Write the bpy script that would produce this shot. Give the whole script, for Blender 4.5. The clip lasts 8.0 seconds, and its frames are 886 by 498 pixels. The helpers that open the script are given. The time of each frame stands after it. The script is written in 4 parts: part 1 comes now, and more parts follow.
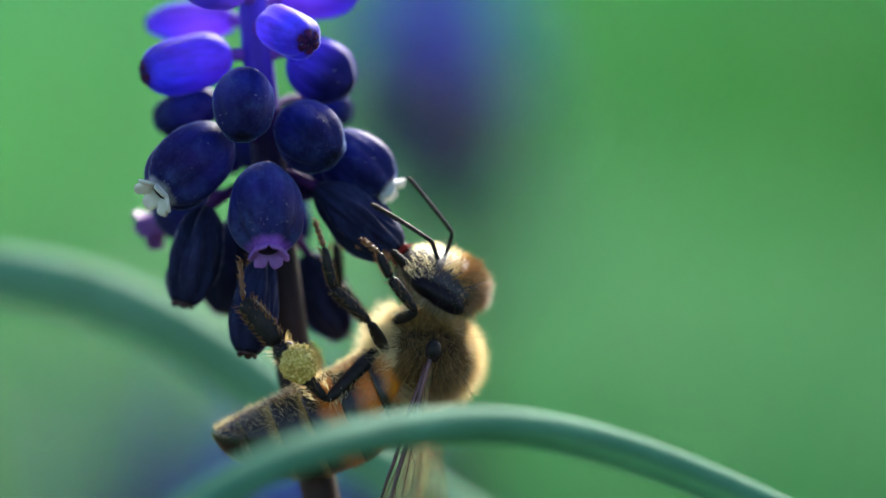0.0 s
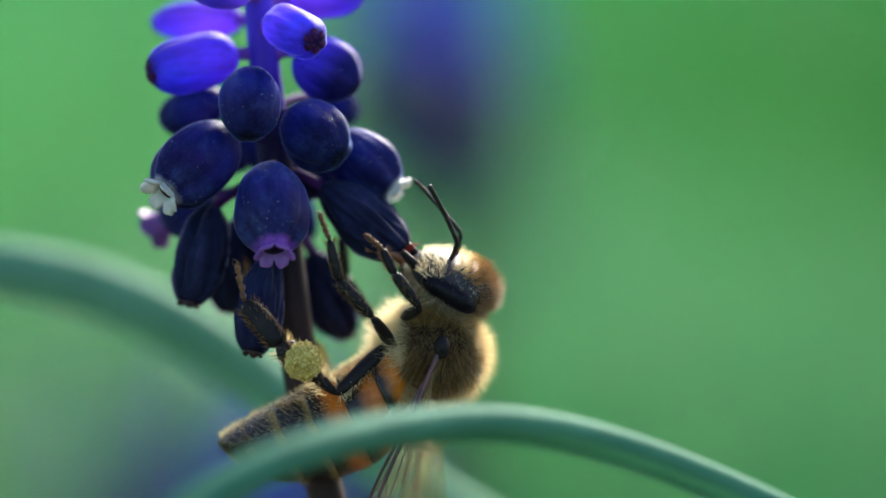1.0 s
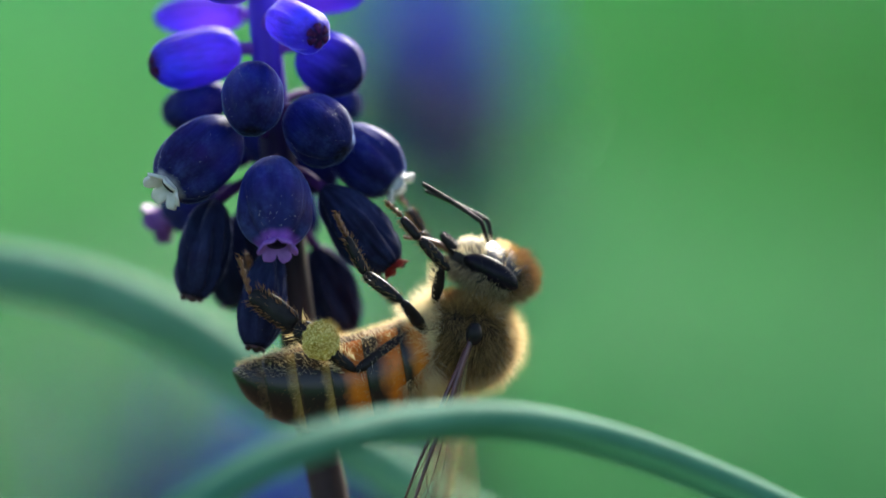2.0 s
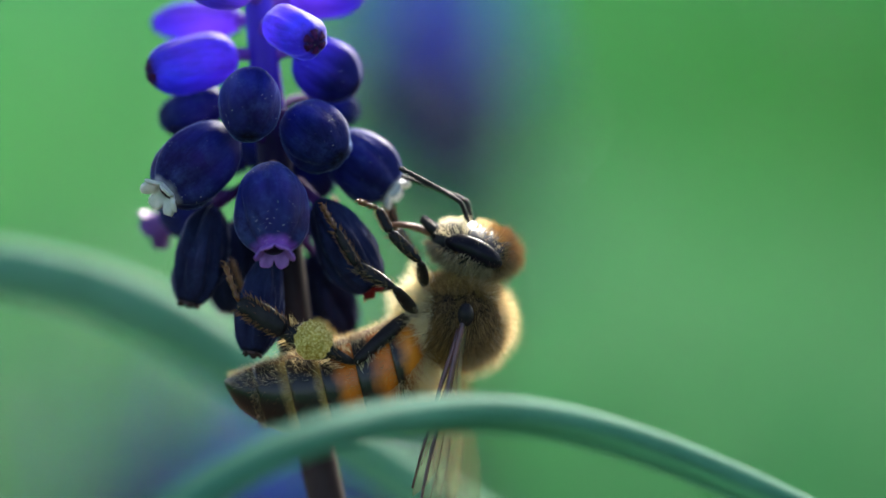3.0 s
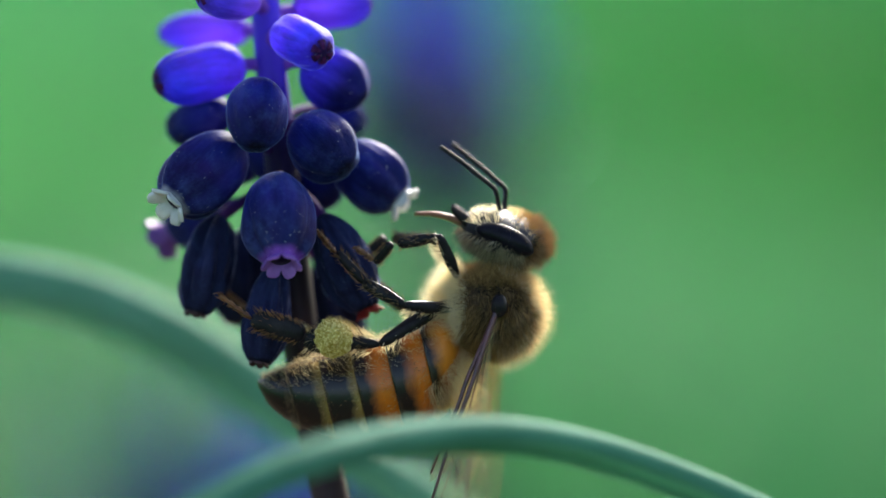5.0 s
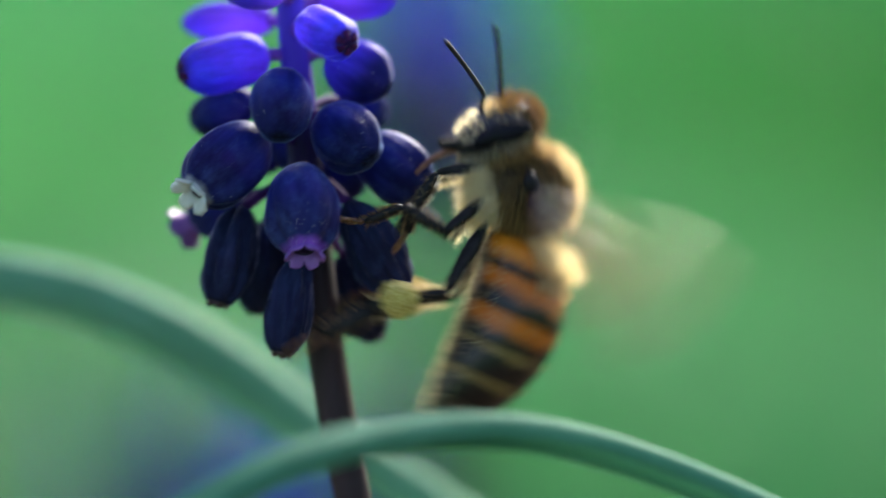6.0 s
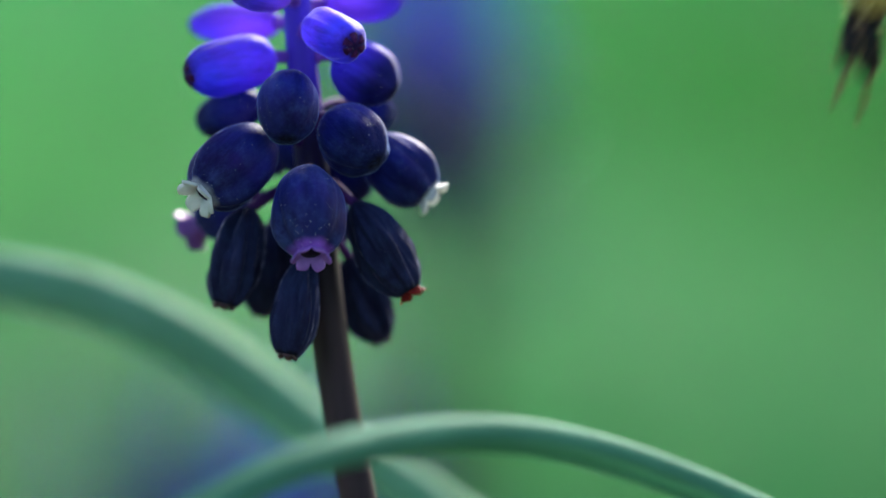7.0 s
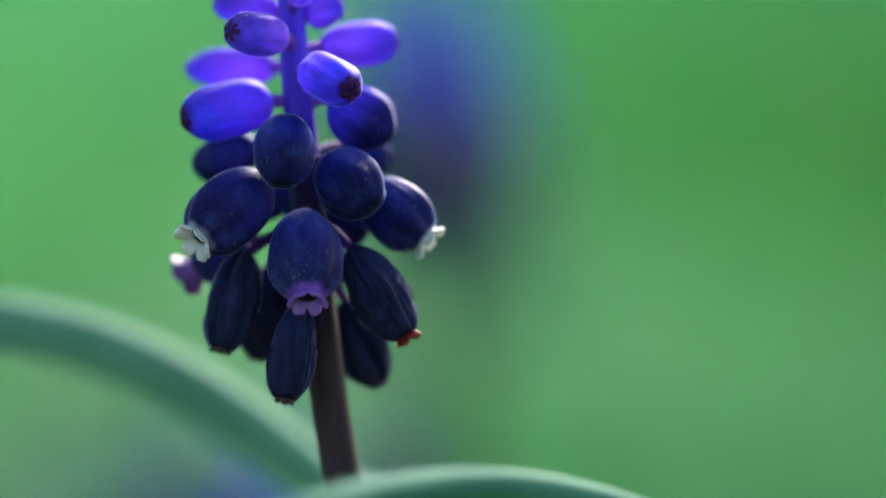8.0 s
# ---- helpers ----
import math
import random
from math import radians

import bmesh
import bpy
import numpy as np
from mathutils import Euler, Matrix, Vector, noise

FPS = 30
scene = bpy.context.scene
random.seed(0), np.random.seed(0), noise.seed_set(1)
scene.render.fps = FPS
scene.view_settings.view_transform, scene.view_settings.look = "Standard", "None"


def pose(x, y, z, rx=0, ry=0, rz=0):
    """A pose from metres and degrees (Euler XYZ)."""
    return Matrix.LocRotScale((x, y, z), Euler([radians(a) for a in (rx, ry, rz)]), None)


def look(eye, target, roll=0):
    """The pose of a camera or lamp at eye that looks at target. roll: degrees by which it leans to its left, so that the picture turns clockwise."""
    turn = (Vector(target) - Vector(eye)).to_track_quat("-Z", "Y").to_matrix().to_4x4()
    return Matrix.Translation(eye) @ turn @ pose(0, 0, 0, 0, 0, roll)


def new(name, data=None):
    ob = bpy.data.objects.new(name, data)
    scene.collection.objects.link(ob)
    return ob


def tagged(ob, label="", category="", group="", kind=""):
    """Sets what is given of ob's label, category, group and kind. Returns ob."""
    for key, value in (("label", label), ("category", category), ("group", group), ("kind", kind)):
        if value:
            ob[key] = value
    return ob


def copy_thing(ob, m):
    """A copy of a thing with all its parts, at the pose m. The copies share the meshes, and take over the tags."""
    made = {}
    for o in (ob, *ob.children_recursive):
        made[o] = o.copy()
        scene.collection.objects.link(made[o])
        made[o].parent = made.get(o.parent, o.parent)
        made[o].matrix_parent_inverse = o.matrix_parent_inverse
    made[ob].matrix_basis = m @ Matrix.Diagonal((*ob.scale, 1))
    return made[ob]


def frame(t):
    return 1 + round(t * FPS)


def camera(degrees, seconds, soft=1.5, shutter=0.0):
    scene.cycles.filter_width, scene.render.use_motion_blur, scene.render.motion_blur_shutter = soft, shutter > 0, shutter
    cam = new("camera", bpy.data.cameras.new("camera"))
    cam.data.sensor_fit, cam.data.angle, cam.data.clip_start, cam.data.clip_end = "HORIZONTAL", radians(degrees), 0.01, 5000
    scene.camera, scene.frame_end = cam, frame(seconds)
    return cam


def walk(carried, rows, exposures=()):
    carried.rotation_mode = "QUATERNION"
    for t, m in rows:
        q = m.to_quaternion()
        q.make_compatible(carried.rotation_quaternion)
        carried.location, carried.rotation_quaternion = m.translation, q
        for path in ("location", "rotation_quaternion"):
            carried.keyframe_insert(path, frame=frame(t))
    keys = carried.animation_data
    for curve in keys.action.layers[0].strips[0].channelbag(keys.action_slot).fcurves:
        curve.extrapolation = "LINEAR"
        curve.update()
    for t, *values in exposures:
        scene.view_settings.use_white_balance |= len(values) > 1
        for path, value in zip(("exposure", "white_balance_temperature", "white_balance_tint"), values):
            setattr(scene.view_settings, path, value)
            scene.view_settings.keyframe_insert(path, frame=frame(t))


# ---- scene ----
MM = 0.001
EYE = Vector((0.0, -0.2198, 0.13))
PITCH = -5.974          # resting tilt of the lens axis, degrees
REACH = 0.2210          # along the axis, lens to the plane of the flower's stem

cam = camera(8.5, 8.0, soft=1.5, shutter=0.8)
cam.data.dof.use_dof = True
cam.data.dof.focus_distance = REACH - 0.0042
cam.data.dof.aperture_fstop = 20.0
cam.data.dof.aperture_blades = 0

# the camera stands on one spot and only nods a little: seconds, degrees of nod
NOD = [(0.0, 0.0), (0.5, 0.005), (1.0, -0.065), (1.5, -0.027), (3.0, -0.049), (3.5, -0.065), (4.0, -0.005),
       (4.5, 0.038), (5.8, 0.054), (6.0, 0.049), (6.5, 0.071), (7.0, 0.038), (7.5, 0.234), (8.0, 0.472)]
walk(cam, [(t, pose(*EYE, 90 + PITCH + a)) for t, a in NOD])

RIGHT = Vector((1, 0, 0))
AWAY = Vector((0, math.cos(radians(PITCH)), math.sin(radians(PITCH))))
UP = RIGHT.cross(AWAY)
HUB = EYE + AWAY * REACH


def spot(u, v, d=0.0):
    """A place u mm across and v mm up as seen from the lens, d mm behind the stem's plane."""
    k = 1 + d * MM / REACH
    return HUB + RIGHT * (u * MM * k) + UP * (v * MM * k) + AWAY * (d * MM)
# ---- light ----
world = bpy.data.worlds.new("sky")
scene.world = world
world.use_nodes = True
wn = world.node_tree.nodes
sky = wn.new("ShaderNodeTexSky")
sky.sky_type = 'NISHITA'
sky.sun_disc = False
sky.sun_elevation, sky.sun_rotation = radians(32), radians(17.5)
sky.air_density, sky.dust_density = 1.0, 3.0
wn["Background"].inputs["Strength"].default_value = 0.12
world.node_tree.links.new(sky.outputs[0], wn["Background"].inputs["Color"])

sun_data = bpy.data.lights.new("sun", 'SUN')
sun_data.energy, sun_data.angle, sun_data.color = 5.0, radians(16), (1.0, 0.96, 0.88)
sun = new("sun", sun_data)
sun.matrix_world = look((0.30, 0.95, 0.72), (0, 0, 0.1))
scene.view_settings.exposure = 1.72
# ---- materials ----
def material(name, rough=0.5, **inputs):
    m = bpy.data.materials.new(name)
    m.use_nodes = True
    b = m.node_tree.nodes["Principled BSDF"]
    b.inputs["Roughness"].default_value = rough
    for key, value in inputs.items():
        b.inputs[key.replace("_", " ")].default_value = value
    return m, m.node_tree.nodes, m.node_tree.links, b


def ramp(nodes, stops, mode='EASE'):
    r = nodes.new("ShaderNodeValToRGB")
    r.color_ramp.interpolation = mode
    while len(r.color_ramp.elements) < len(stops):
        r.color_ramp.elements.new(0.5)
    for e, (p, c) in zip(r.color_ramp.elements, stops):
        e.position, e.color = p, (*c, 1)
    return r


def grain(nodes, links, scale, detail=4.0, rough=0.6, stretch=(1, 1, 1)):
    tc, mp, nz = nodes.new("ShaderNodeTexCoord"), nodes.new("ShaderNodeMapping"), nodes.new("ShaderNodeTexNoise")
    mp.inputs["Scale"].default_value = stretch
    nz.inputs["Scale"].default_value, nz.inputs["Detail"].default_value, nz.inputs["Roughness"].default_value = scale, detail, rough
    links.new(tc.outputs["Object"], mp.inputs["Vector"])
    links.new(mp.outputs[0], nz.inputs["Vector"])
    return nz


def bump(nodes, links, b, height, strength, distance):
    bp = nodes.new("ShaderNodeBump")
    bp.inputs["Strength"].default_value, bp.inputs["Distance"].default_value = strength, distance
    links.new(height, bp.inputs["Height"])
    links.new(bp.outputs[0], b.inputs["Normal"])


def mixed(nodes, links, fac, a, c):
    mx = nodes.new("ShaderNodeMix")
    mx.data_type = 'RGBA'
    for sock, val in ((mx.inputs[0], fac), (mx.inputs[6], a), (mx.inputs[7], c)):
        if isinstance(val, (tuple, list)):
            sock.default_value = (*val, 1)
        elif isinstance(val, (int, float)):
            sock.default_value = val
        else:
            links.new(val, sock)
    return mx.outputs[2]


def petal(name, base, tip, blotch, bloom=0.25, thin=0.0, rough=0.55, sheen=0.11, fuzz=(0.16, 0.34, 0.9), dusty=1.0, gloss=0.03, spotted=0.955):
    """Waxy floret skin: colour runs from foot to mouth along the local z axis, with streaks, pale wax bloom and specks of dust."""
    m, n, l, b = material(name, rough, Specular_IOR_Level=gloss, Sheen_Weight=sheen, Sheen_Roughness=0.24, Sheen_Tint=(*fuzz, 1))
    tc, sep = n.new("ShaderNodeTexCoord"), n.new("ShaderNodeSeparateXYZ")
    l.new(tc.outputs["Generated"], sep.inputs[0])
    along = ramp(n, [(0.0, base), (0.30, base), (0.80, tip), (spotted, tip), (0.995, blotch)])
    l.new(sep.outputs["Z"], along.inputs[0])
    streak = grain(n, l, 1100, 4, 0.65, (1, 1, 0.16))
    sr = ramp(n, [(0.35, (0.55, 0.55, 0.6)), (0.7, (1.3, 1.3, 1.25))])
    l.new(streak.outputs[0], sr.inputs[0])
    mul = n.new("ShaderNodeMix")
    mul.data_type, mul.blend_type = 'RGBA', 'MULTIPLY'
    mul.inputs[0].default_value = 1.0
    l.new(along.outputs[0], mul.inputs[6])
    l.new(sr.outputs[0], mul.inputs[7])
    drift = grain(n, l, 260, 3, 0.5)
    dv = ramp(n, [(0.42, (0, 0, 0)), (0.68, (0.75, 0.75, 0.75))])
    l.new(drift.outputs[0], dv.inputs[0])
    hue = n.new("ShaderNodeHueSaturation")
    hue.inputs["Hue"].default_value, hue.inputs["Value"].default_value = 0.545, 0.85
    l.new(mul.outputs[2], hue.inputs["Color"])
    tint = mixed(n, l, dv.outputs[0], mul.outputs[2], hue.outputs[0])
    wax = grain(n, l, 620, 7, 0.78)
    wr = ramp(n, [(0.42, (0, 0, 0)), (0.72, (bloom, bloom, bloom))])
    l.new(wax.outputs[0], wr.inputs[0])
    col = mixed(n, l, wr.outputs[0], tint, (0.080, 0.130, 0.34))
    dust = n.new("ShaderNodeTexVoronoi")
    dust.inputs["Scale"].default_value = 7600
    l.new(tc.outputs["Object"], dust.inputs["Vector"])
    few = n.new("ShaderNodeTexNoise")
    few.inputs["Scale"].default_value = 1500
    l.new(tc.outputs["Object"], few.inputs["Vector"])
    dr = ramp(n, [(0.0, (1, 1, 1)), (0.06, (1, 1, 1)), (0.11, (0, 0, 0))], 'LINEAR')
    l.new(dust.outputs["Distance"], dr.inputs[0])
    fr = ramp(n, [(0.50, (0, 0, 0)), (0.60, (dusty, dusty, dusty))])
    l.new(few.outputs[0], fr.inputs[0])
    both = n.new("ShaderNodeMath")
    both.operation = 'MULTIPLY'
    l.new(dr.outputs[0], both.inputs[0])
    l.new(fr.outputs[0], both.inputs[1])
    l.new(mixed(n, l, both.outputs[0], col, (0.85, 0.85, 0.85)), b.inputs["Base Color"])
    pores = grain(n, l, 2600, 4, 0.7)
    rough_mix = n.new("ShaderNodeMath")
    rough_mix.operation = 'MULTIPLY_ADD'
    rough_mix.inputs[1].default_value = 0.6
    l.new(pores.outputs[0], rough_mix.inputs[0])
    l.new(streak.outputs[0], rough_mix.inputs[2])
    bump(n, l, b, rough_mix.outputs[0], 0.6, 0.00012)
    if thin:
        tr, mix = n.new("ShaderNodeBsdfTranslucent"), n.new("ShaderNodeMixShader")
        l.new(col, tr.inputs["Color"])
        mix.inputs[0].default_value = thin
        l.new(b.outputs[0], mix.inputs[1])
        l.new(tr.outputs[0], mix.inputs[2])
        l.new(mix.outputs[0], n["Material Output"].inputs["Surface"])
    return m


def skin(name, a, c, scale, rough=0.5, bumpy=0.3, depth=0.00005, thin=0.0, stretch=(1, 1, 1), spec=0.5, contrast=(0.35, 0.65), tissue=None):
    m, n, l, b = material(name, rough, Specular_IOR_Level=spec)
    nz = grain(n, l, scale, 5, 0.65, stretch)
    r = ramp(n, [(contrast[0], a), (contrast[1], c)])
    l.new(nz.outputs[0], r.inputs[0])
    l.new(r.outputs[0], b.inputs["Base Color"])
    fine = grain(n, l, scale * 5, 3, 0.6, stretch)
    bump(n, l, b, fine.outputs[0], bumpy, depth)
    if thin:
        tr, mix = n.new("ShaderNodeBsdfTranslucent"), n.new("ShaderNodeMixShader")
        if tissue:
            tr.inputs["Color"].default_value = (*tissue, 1)
        else:
            l.new(r.outputs[0], tr.inputs["Color"])
        mix.inputs[0].default_value = thin
        l.new(b.outputs[0], mix.inputs[1])
        l.new(tr.outputs[0], mix.inputs[2])
        l.new(mix.outputs[0], n["Material Output"].inputs["Surface"])
    return m


def hairs_of(name, a, c, thin=0.45, spec=0.4):
    m, n, l, b = material(name, 0.45, Specular_IOR_Level=spec)
    geo = n.new("ShaderNodeNewGeometry")
    r = ramp(n, [(0.0, a), (1.0, c)], 'LINEAR')
    l.new(geo.outputs["Random Per Island"], r.inputs[0])
    l.new(r.outputs[0], b.inputs["Base Color"])
    tr, mix = n.new("ShaderNodeBsdfTranslucent"), n.new("ShaderNodeMixShader")
    l.new(r.outputs[0], tr.inputs["Color"])
    mix.inputs[0].default_value = thin
    l.new(b.outputs[0], mix.inputs[1])
    l.new(tr.outputs[0], mix.inputs[2])
    l.new(mix.outputs[0], n["Material Output"].inputs["Surface"])
    return m


PETAL_DARK = petal("petal_dark_blue", (0.0112, 0.0152, 0.165), (0.0076, 0.0112, 0.066), (0.0045, 0.0045, 0.012), 0.24, sheen=0.42, fuzz=(0.30, 0.48, 1.0))
PETAL_LILAC_RIM = petal("petal_lilac_mouth", (0.0118, 0.0154, 0.126), (0.0115, 0.0150, 0.072), (0.20, 0.07, 0.42), 0.30, spotted=0.92, sheen=0.42, fuzz=(0.36, 0.46, 0.95))
PETAL_WHITE_RIM = petal("petal_white_mouth", (0.0108, 0.0146, 0.142), (0.0090, 0.0124, 0.074), (0.234, 0.234, 0.2574), 0.24, sheen=0.42, fuzz=(0.30, 0.48, 1.0))
PETAL_MID = petal("petal_blue", (0.070, 0.044, 0.64), (0.012, 0.016, 0.12), (0.007, 0.006, 0.02), 0.12, thin=0.2, sheen=0.45, fuzz=(0.4, 0.5, 1.0))
PETAL_VIOLET = petal("petal_violet", (0.21, 0.105, 0.92), (0.090, 0.084, 0.80), (0.036, 0.010, 0.095), 0.2, gloss=0.08, spotted=0.89, thin=0.52, sheen=0.95, fuzz=(0.74, 0.74, 1.0))
PETAL_PALE = petal("petal_pale_violet", (0.34, 0.16, 0.84), (0.17, 0.11, 0.78), (0.10, 0.05, 0.40), 0.28, gloss=0.08, thin=0.6, sheen=0.95, fuzz=(0.84, 0.76, 1.0))
# brighter and darker petals for the far plants, matched to their blurred tones
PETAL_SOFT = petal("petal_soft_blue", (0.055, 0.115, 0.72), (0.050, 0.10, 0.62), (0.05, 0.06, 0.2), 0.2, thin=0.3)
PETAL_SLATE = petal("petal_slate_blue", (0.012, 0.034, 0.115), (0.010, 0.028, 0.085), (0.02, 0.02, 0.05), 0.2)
PETAL_OLD = petal("petal_withered", (0.0105, 0.0145, 0.052), (0.0085, 0.0115, 0.038), (0.0035, 0.003, 0.007), 0.14, rough=0.75, sheen=0.3, fuzz=(0.3, 0.42, 0.8), dusty=0.12, gloss=0.1)
THROAT = skin("throat", (0.012, 0.005, 0.02), (0.03, 0.01, 0.045), 1500)
LOBE_WHITE = skin("lobe_white", (0.612, 0.629, 0.612), (0.7225, 0.731, 0.714), 1500, 0.5, thin=0.3)
LOBE_LILAC = skin("lobe_lilac", (0.20, 0.082, 0.42), (0.33, 0.145, 0.54), 1400, 0.5, thin=0.3)
LOBE_PINK = skin("lobe_pink", (0.20, 0.070, 0.31), (0.29, 0.115, 0.40), 1400, 0.5, thin=0.35)
LOBE_RED = skin("lobe_red", (0.07, 0.004, 0.006), (0.24, 0.018, 0.012), 1400, 0.6, thin=0.25, spec=0.12)
LOBE_BROWN = skin("lobe_brown", (0.02, 0.008, 0.012), (0.06, 0.02, 0.02), 1800, 0.7)
LOBE_DARK = skin("bud_scales_dark", (0.004, 0.004, 0.012), (0.012, 0.01, 0.035), 1500, 0.55)
LOBE_BUD = skin("bud_scales", (0.026, 0.006, 0.034), (0.085, 0.017, 0.105), 1900, 0.75, 0.6, 0.00008, spec=0.06)
PEDICEL = skin("pedicel", (0.04, 0.014, 0.11), (0.085, 0.026, 0.16), 900, 0.7, thin=0.3, spec=0.1)


PEDICEL_PALE = skin("pedicel_violet", (0.16, 0.06, 0.44), (0.26, 0.10, 0.52), 900, 0.7, thin=0.4, spec=0.1)


def scape():
    """The stalk: violet among the florets, brown-purple further down."""
    m, n, l, b = material("stalk", 0.55, Specular_IOR_Level=0.14)
    tc, sep = n.new("ShaderNodeTexCoord"), n.new("ShaderNodeSeparateXYZ")
    l.new(tc.outputs["Object"], sep.inputs[0])
    mr = n.new("ShaderNodeMapRange")
    mr.inputs[1].default_value, mr.inputs[2].default_value = 0.101, 0.121
    l.new(sep.outputs["Z"], mr.inputs[0])
    r = ramp(n, [(0.0, (0.036, 0.021, 0.026)), (0.15, (0.024, 0.014, 0.017)), (0.28, (0.012, 0.007, 0.014)), (0.5, (0.014, 0.008, 0.05)), (0.64, (0.055, 0.025, 0.40)), (0.8, (0.08, 0.035, 0.62)), (1.0, (0.11, 0.05, 0.75))])
    l.new(mr.outputs[0], r.inputs[0])
    nz = grain(n, l, 900, 4, 0.6, (1, 1, 0.1))
    rr = ramp(n, [(0.3, (0.7, 0.7, 0.7)), (0.7, (1.3, 1.25, 1.2))])
    l.new(nz.outputs[0], rr.inputs[0])
    mul = n.new("ShaderNodeMix")
    mul.data_type, mul.blend_type = 'RGBA', 'MULTIPLY'
    mul.inputs[0].default_value = 1
    l.new(r.outputs[0], mul.inputs[6])
    l.new(rr.outputs[0], mul.inputs[7])
    l.new(mul.outputs[2], b.inputs["Base Color"])
    bump(n, l, b, nz.outputs[0], 0.3, 0.00005)
    return m


STALK = scape()
LEAF = skin("leaf_blue_green", (0.092, 0.222, 0.155), (0.13, 0.29, 0.21), 260, 0.66, 0.4, 0.00006, 0.44, (1, 1, 1), 0.10, tissue=(0.31, 0.58, 0.44))
# darker, less translucent leaf copy: the arched leaf's shade put into its colour
LEAF_DIMMED = skin("leaf_dimmed", (0.050, 0.172, 0.112), (0.074, 0.228, 0.154), 260, 0.68, 0.4, 0.00006, 0.34, (1, 1, 1), 0.05, tissue=(0.24, 0.50, 0.36))
GRASS = hairs_of("grass_blade", (0.0225, 0.116, 0.041), (0.054, 0.210, 0.077), 0.35, 0.04)
LAWN = skin("lawn_floor", (0.016, 0.088, 0.030), (0.036, 0.160, 0.052), 3.0, 0.9, 0.6, 0.01, 0, (1, 1, 1), 0.0)


def meadow(m, low, high):
    """Paler and darker tints over the ground by place, on top of the blades' own colour."""
    n, l = m.node_tree.nodes, m.node_tree.links
    b = n["Principled BSDF"]
    src = b.inputs["Base Color"].links[0].from_socket
    tc, sep, nz = n.new("ShaderNodeTexCoord"), n.new("ShaderNodeSeparateXYZ"), n.new("ShaderNodeTexNoise")
    nz.inputs["Scale"].default_value, nz.inputs["Detail"].default_value = 7.0, 2.0
    l.new(tc.outputs["Object"], sep.inputs[0])
    l.new(tc.outputs["Object"], nz.inputs["Vector"])
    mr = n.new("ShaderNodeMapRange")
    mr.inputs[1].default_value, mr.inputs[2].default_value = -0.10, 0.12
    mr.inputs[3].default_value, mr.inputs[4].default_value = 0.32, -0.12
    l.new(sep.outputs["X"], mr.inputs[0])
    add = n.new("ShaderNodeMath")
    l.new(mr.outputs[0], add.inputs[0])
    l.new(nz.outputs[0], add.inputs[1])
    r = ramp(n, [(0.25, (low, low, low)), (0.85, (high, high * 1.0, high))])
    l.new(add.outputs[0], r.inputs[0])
    mul = n.new("ShaderNodeMix")
    mul.data_type, mul.blend_type = 'RGBA', 'MULTIPLY'
    mul.inputs[0].default_value = 1
    l.new(src, mul.inputs[6])
    l.new(r.outputs[0], mul.inputs[7])
    out = mul.outputs[2]
    # the last, dark teal tint paints in leaves and shadow below the far flowers
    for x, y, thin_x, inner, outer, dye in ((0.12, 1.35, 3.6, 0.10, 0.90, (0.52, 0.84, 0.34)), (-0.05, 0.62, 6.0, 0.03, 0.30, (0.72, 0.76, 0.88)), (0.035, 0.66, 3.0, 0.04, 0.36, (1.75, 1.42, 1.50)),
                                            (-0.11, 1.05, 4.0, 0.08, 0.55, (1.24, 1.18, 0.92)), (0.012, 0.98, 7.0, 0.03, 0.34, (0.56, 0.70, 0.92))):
        off, far = n.new("ShaderNodeVectorMath"), n.new("ShaderNodeVectorMath")   # lighter, darker and greener tints, narrowed along x
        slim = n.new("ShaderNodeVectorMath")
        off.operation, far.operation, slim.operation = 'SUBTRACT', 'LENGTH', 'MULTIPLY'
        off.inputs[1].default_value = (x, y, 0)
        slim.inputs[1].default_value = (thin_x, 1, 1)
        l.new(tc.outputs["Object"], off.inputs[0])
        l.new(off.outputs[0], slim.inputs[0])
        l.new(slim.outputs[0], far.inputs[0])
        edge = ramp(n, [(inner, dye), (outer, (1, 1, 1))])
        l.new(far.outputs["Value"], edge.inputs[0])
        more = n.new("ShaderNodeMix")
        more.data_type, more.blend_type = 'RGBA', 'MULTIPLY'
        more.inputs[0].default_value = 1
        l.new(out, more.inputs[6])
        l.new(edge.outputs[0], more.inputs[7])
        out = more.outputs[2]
    for link in list(l):
        if link.from_socket == src and link.to_socket != mul.inputs[6]:
            to = link.to_socket
            l.remove(link)
            l.new(out, to)


def unseen_earth_bed(m):
    """Unseen dark earth, added round the flower's foot to cut green bounce, grading into the lawn."""
    n, l = m.node_tree.nodes, m.node_tree.links
    b = n["Principled BSDF"]
    src = b.inputs["Base Color"].links[0].from_socket
    tc, far = n.new("ShaderNodeTexCoord"), n.new("ShaderNodeVectorMath")
    far.operation = 'LENGTH'
    l.new(tc.outputs["Object"], far.inputs[0])
    r = ramp(n, [(0.30, (0, 0, 0)), (0.42, (1, 1, 1))])
    l.new(far.outputs["Value"], r.inputs[0])
    nz = grain(n, l, 60, 6, 0.7)
    added_soil = ramp(n, [(0.3, (0.025, 0.018, 0.012)), (0.7, (0.075, 0.055, 0.038))])
    l.new(nz.outputs[0], added_soil.inputs[0])
    l.new(mixed(n, l, r.outputs[0], added_soil.outputs[0], src), b.inputs["Base Color"])


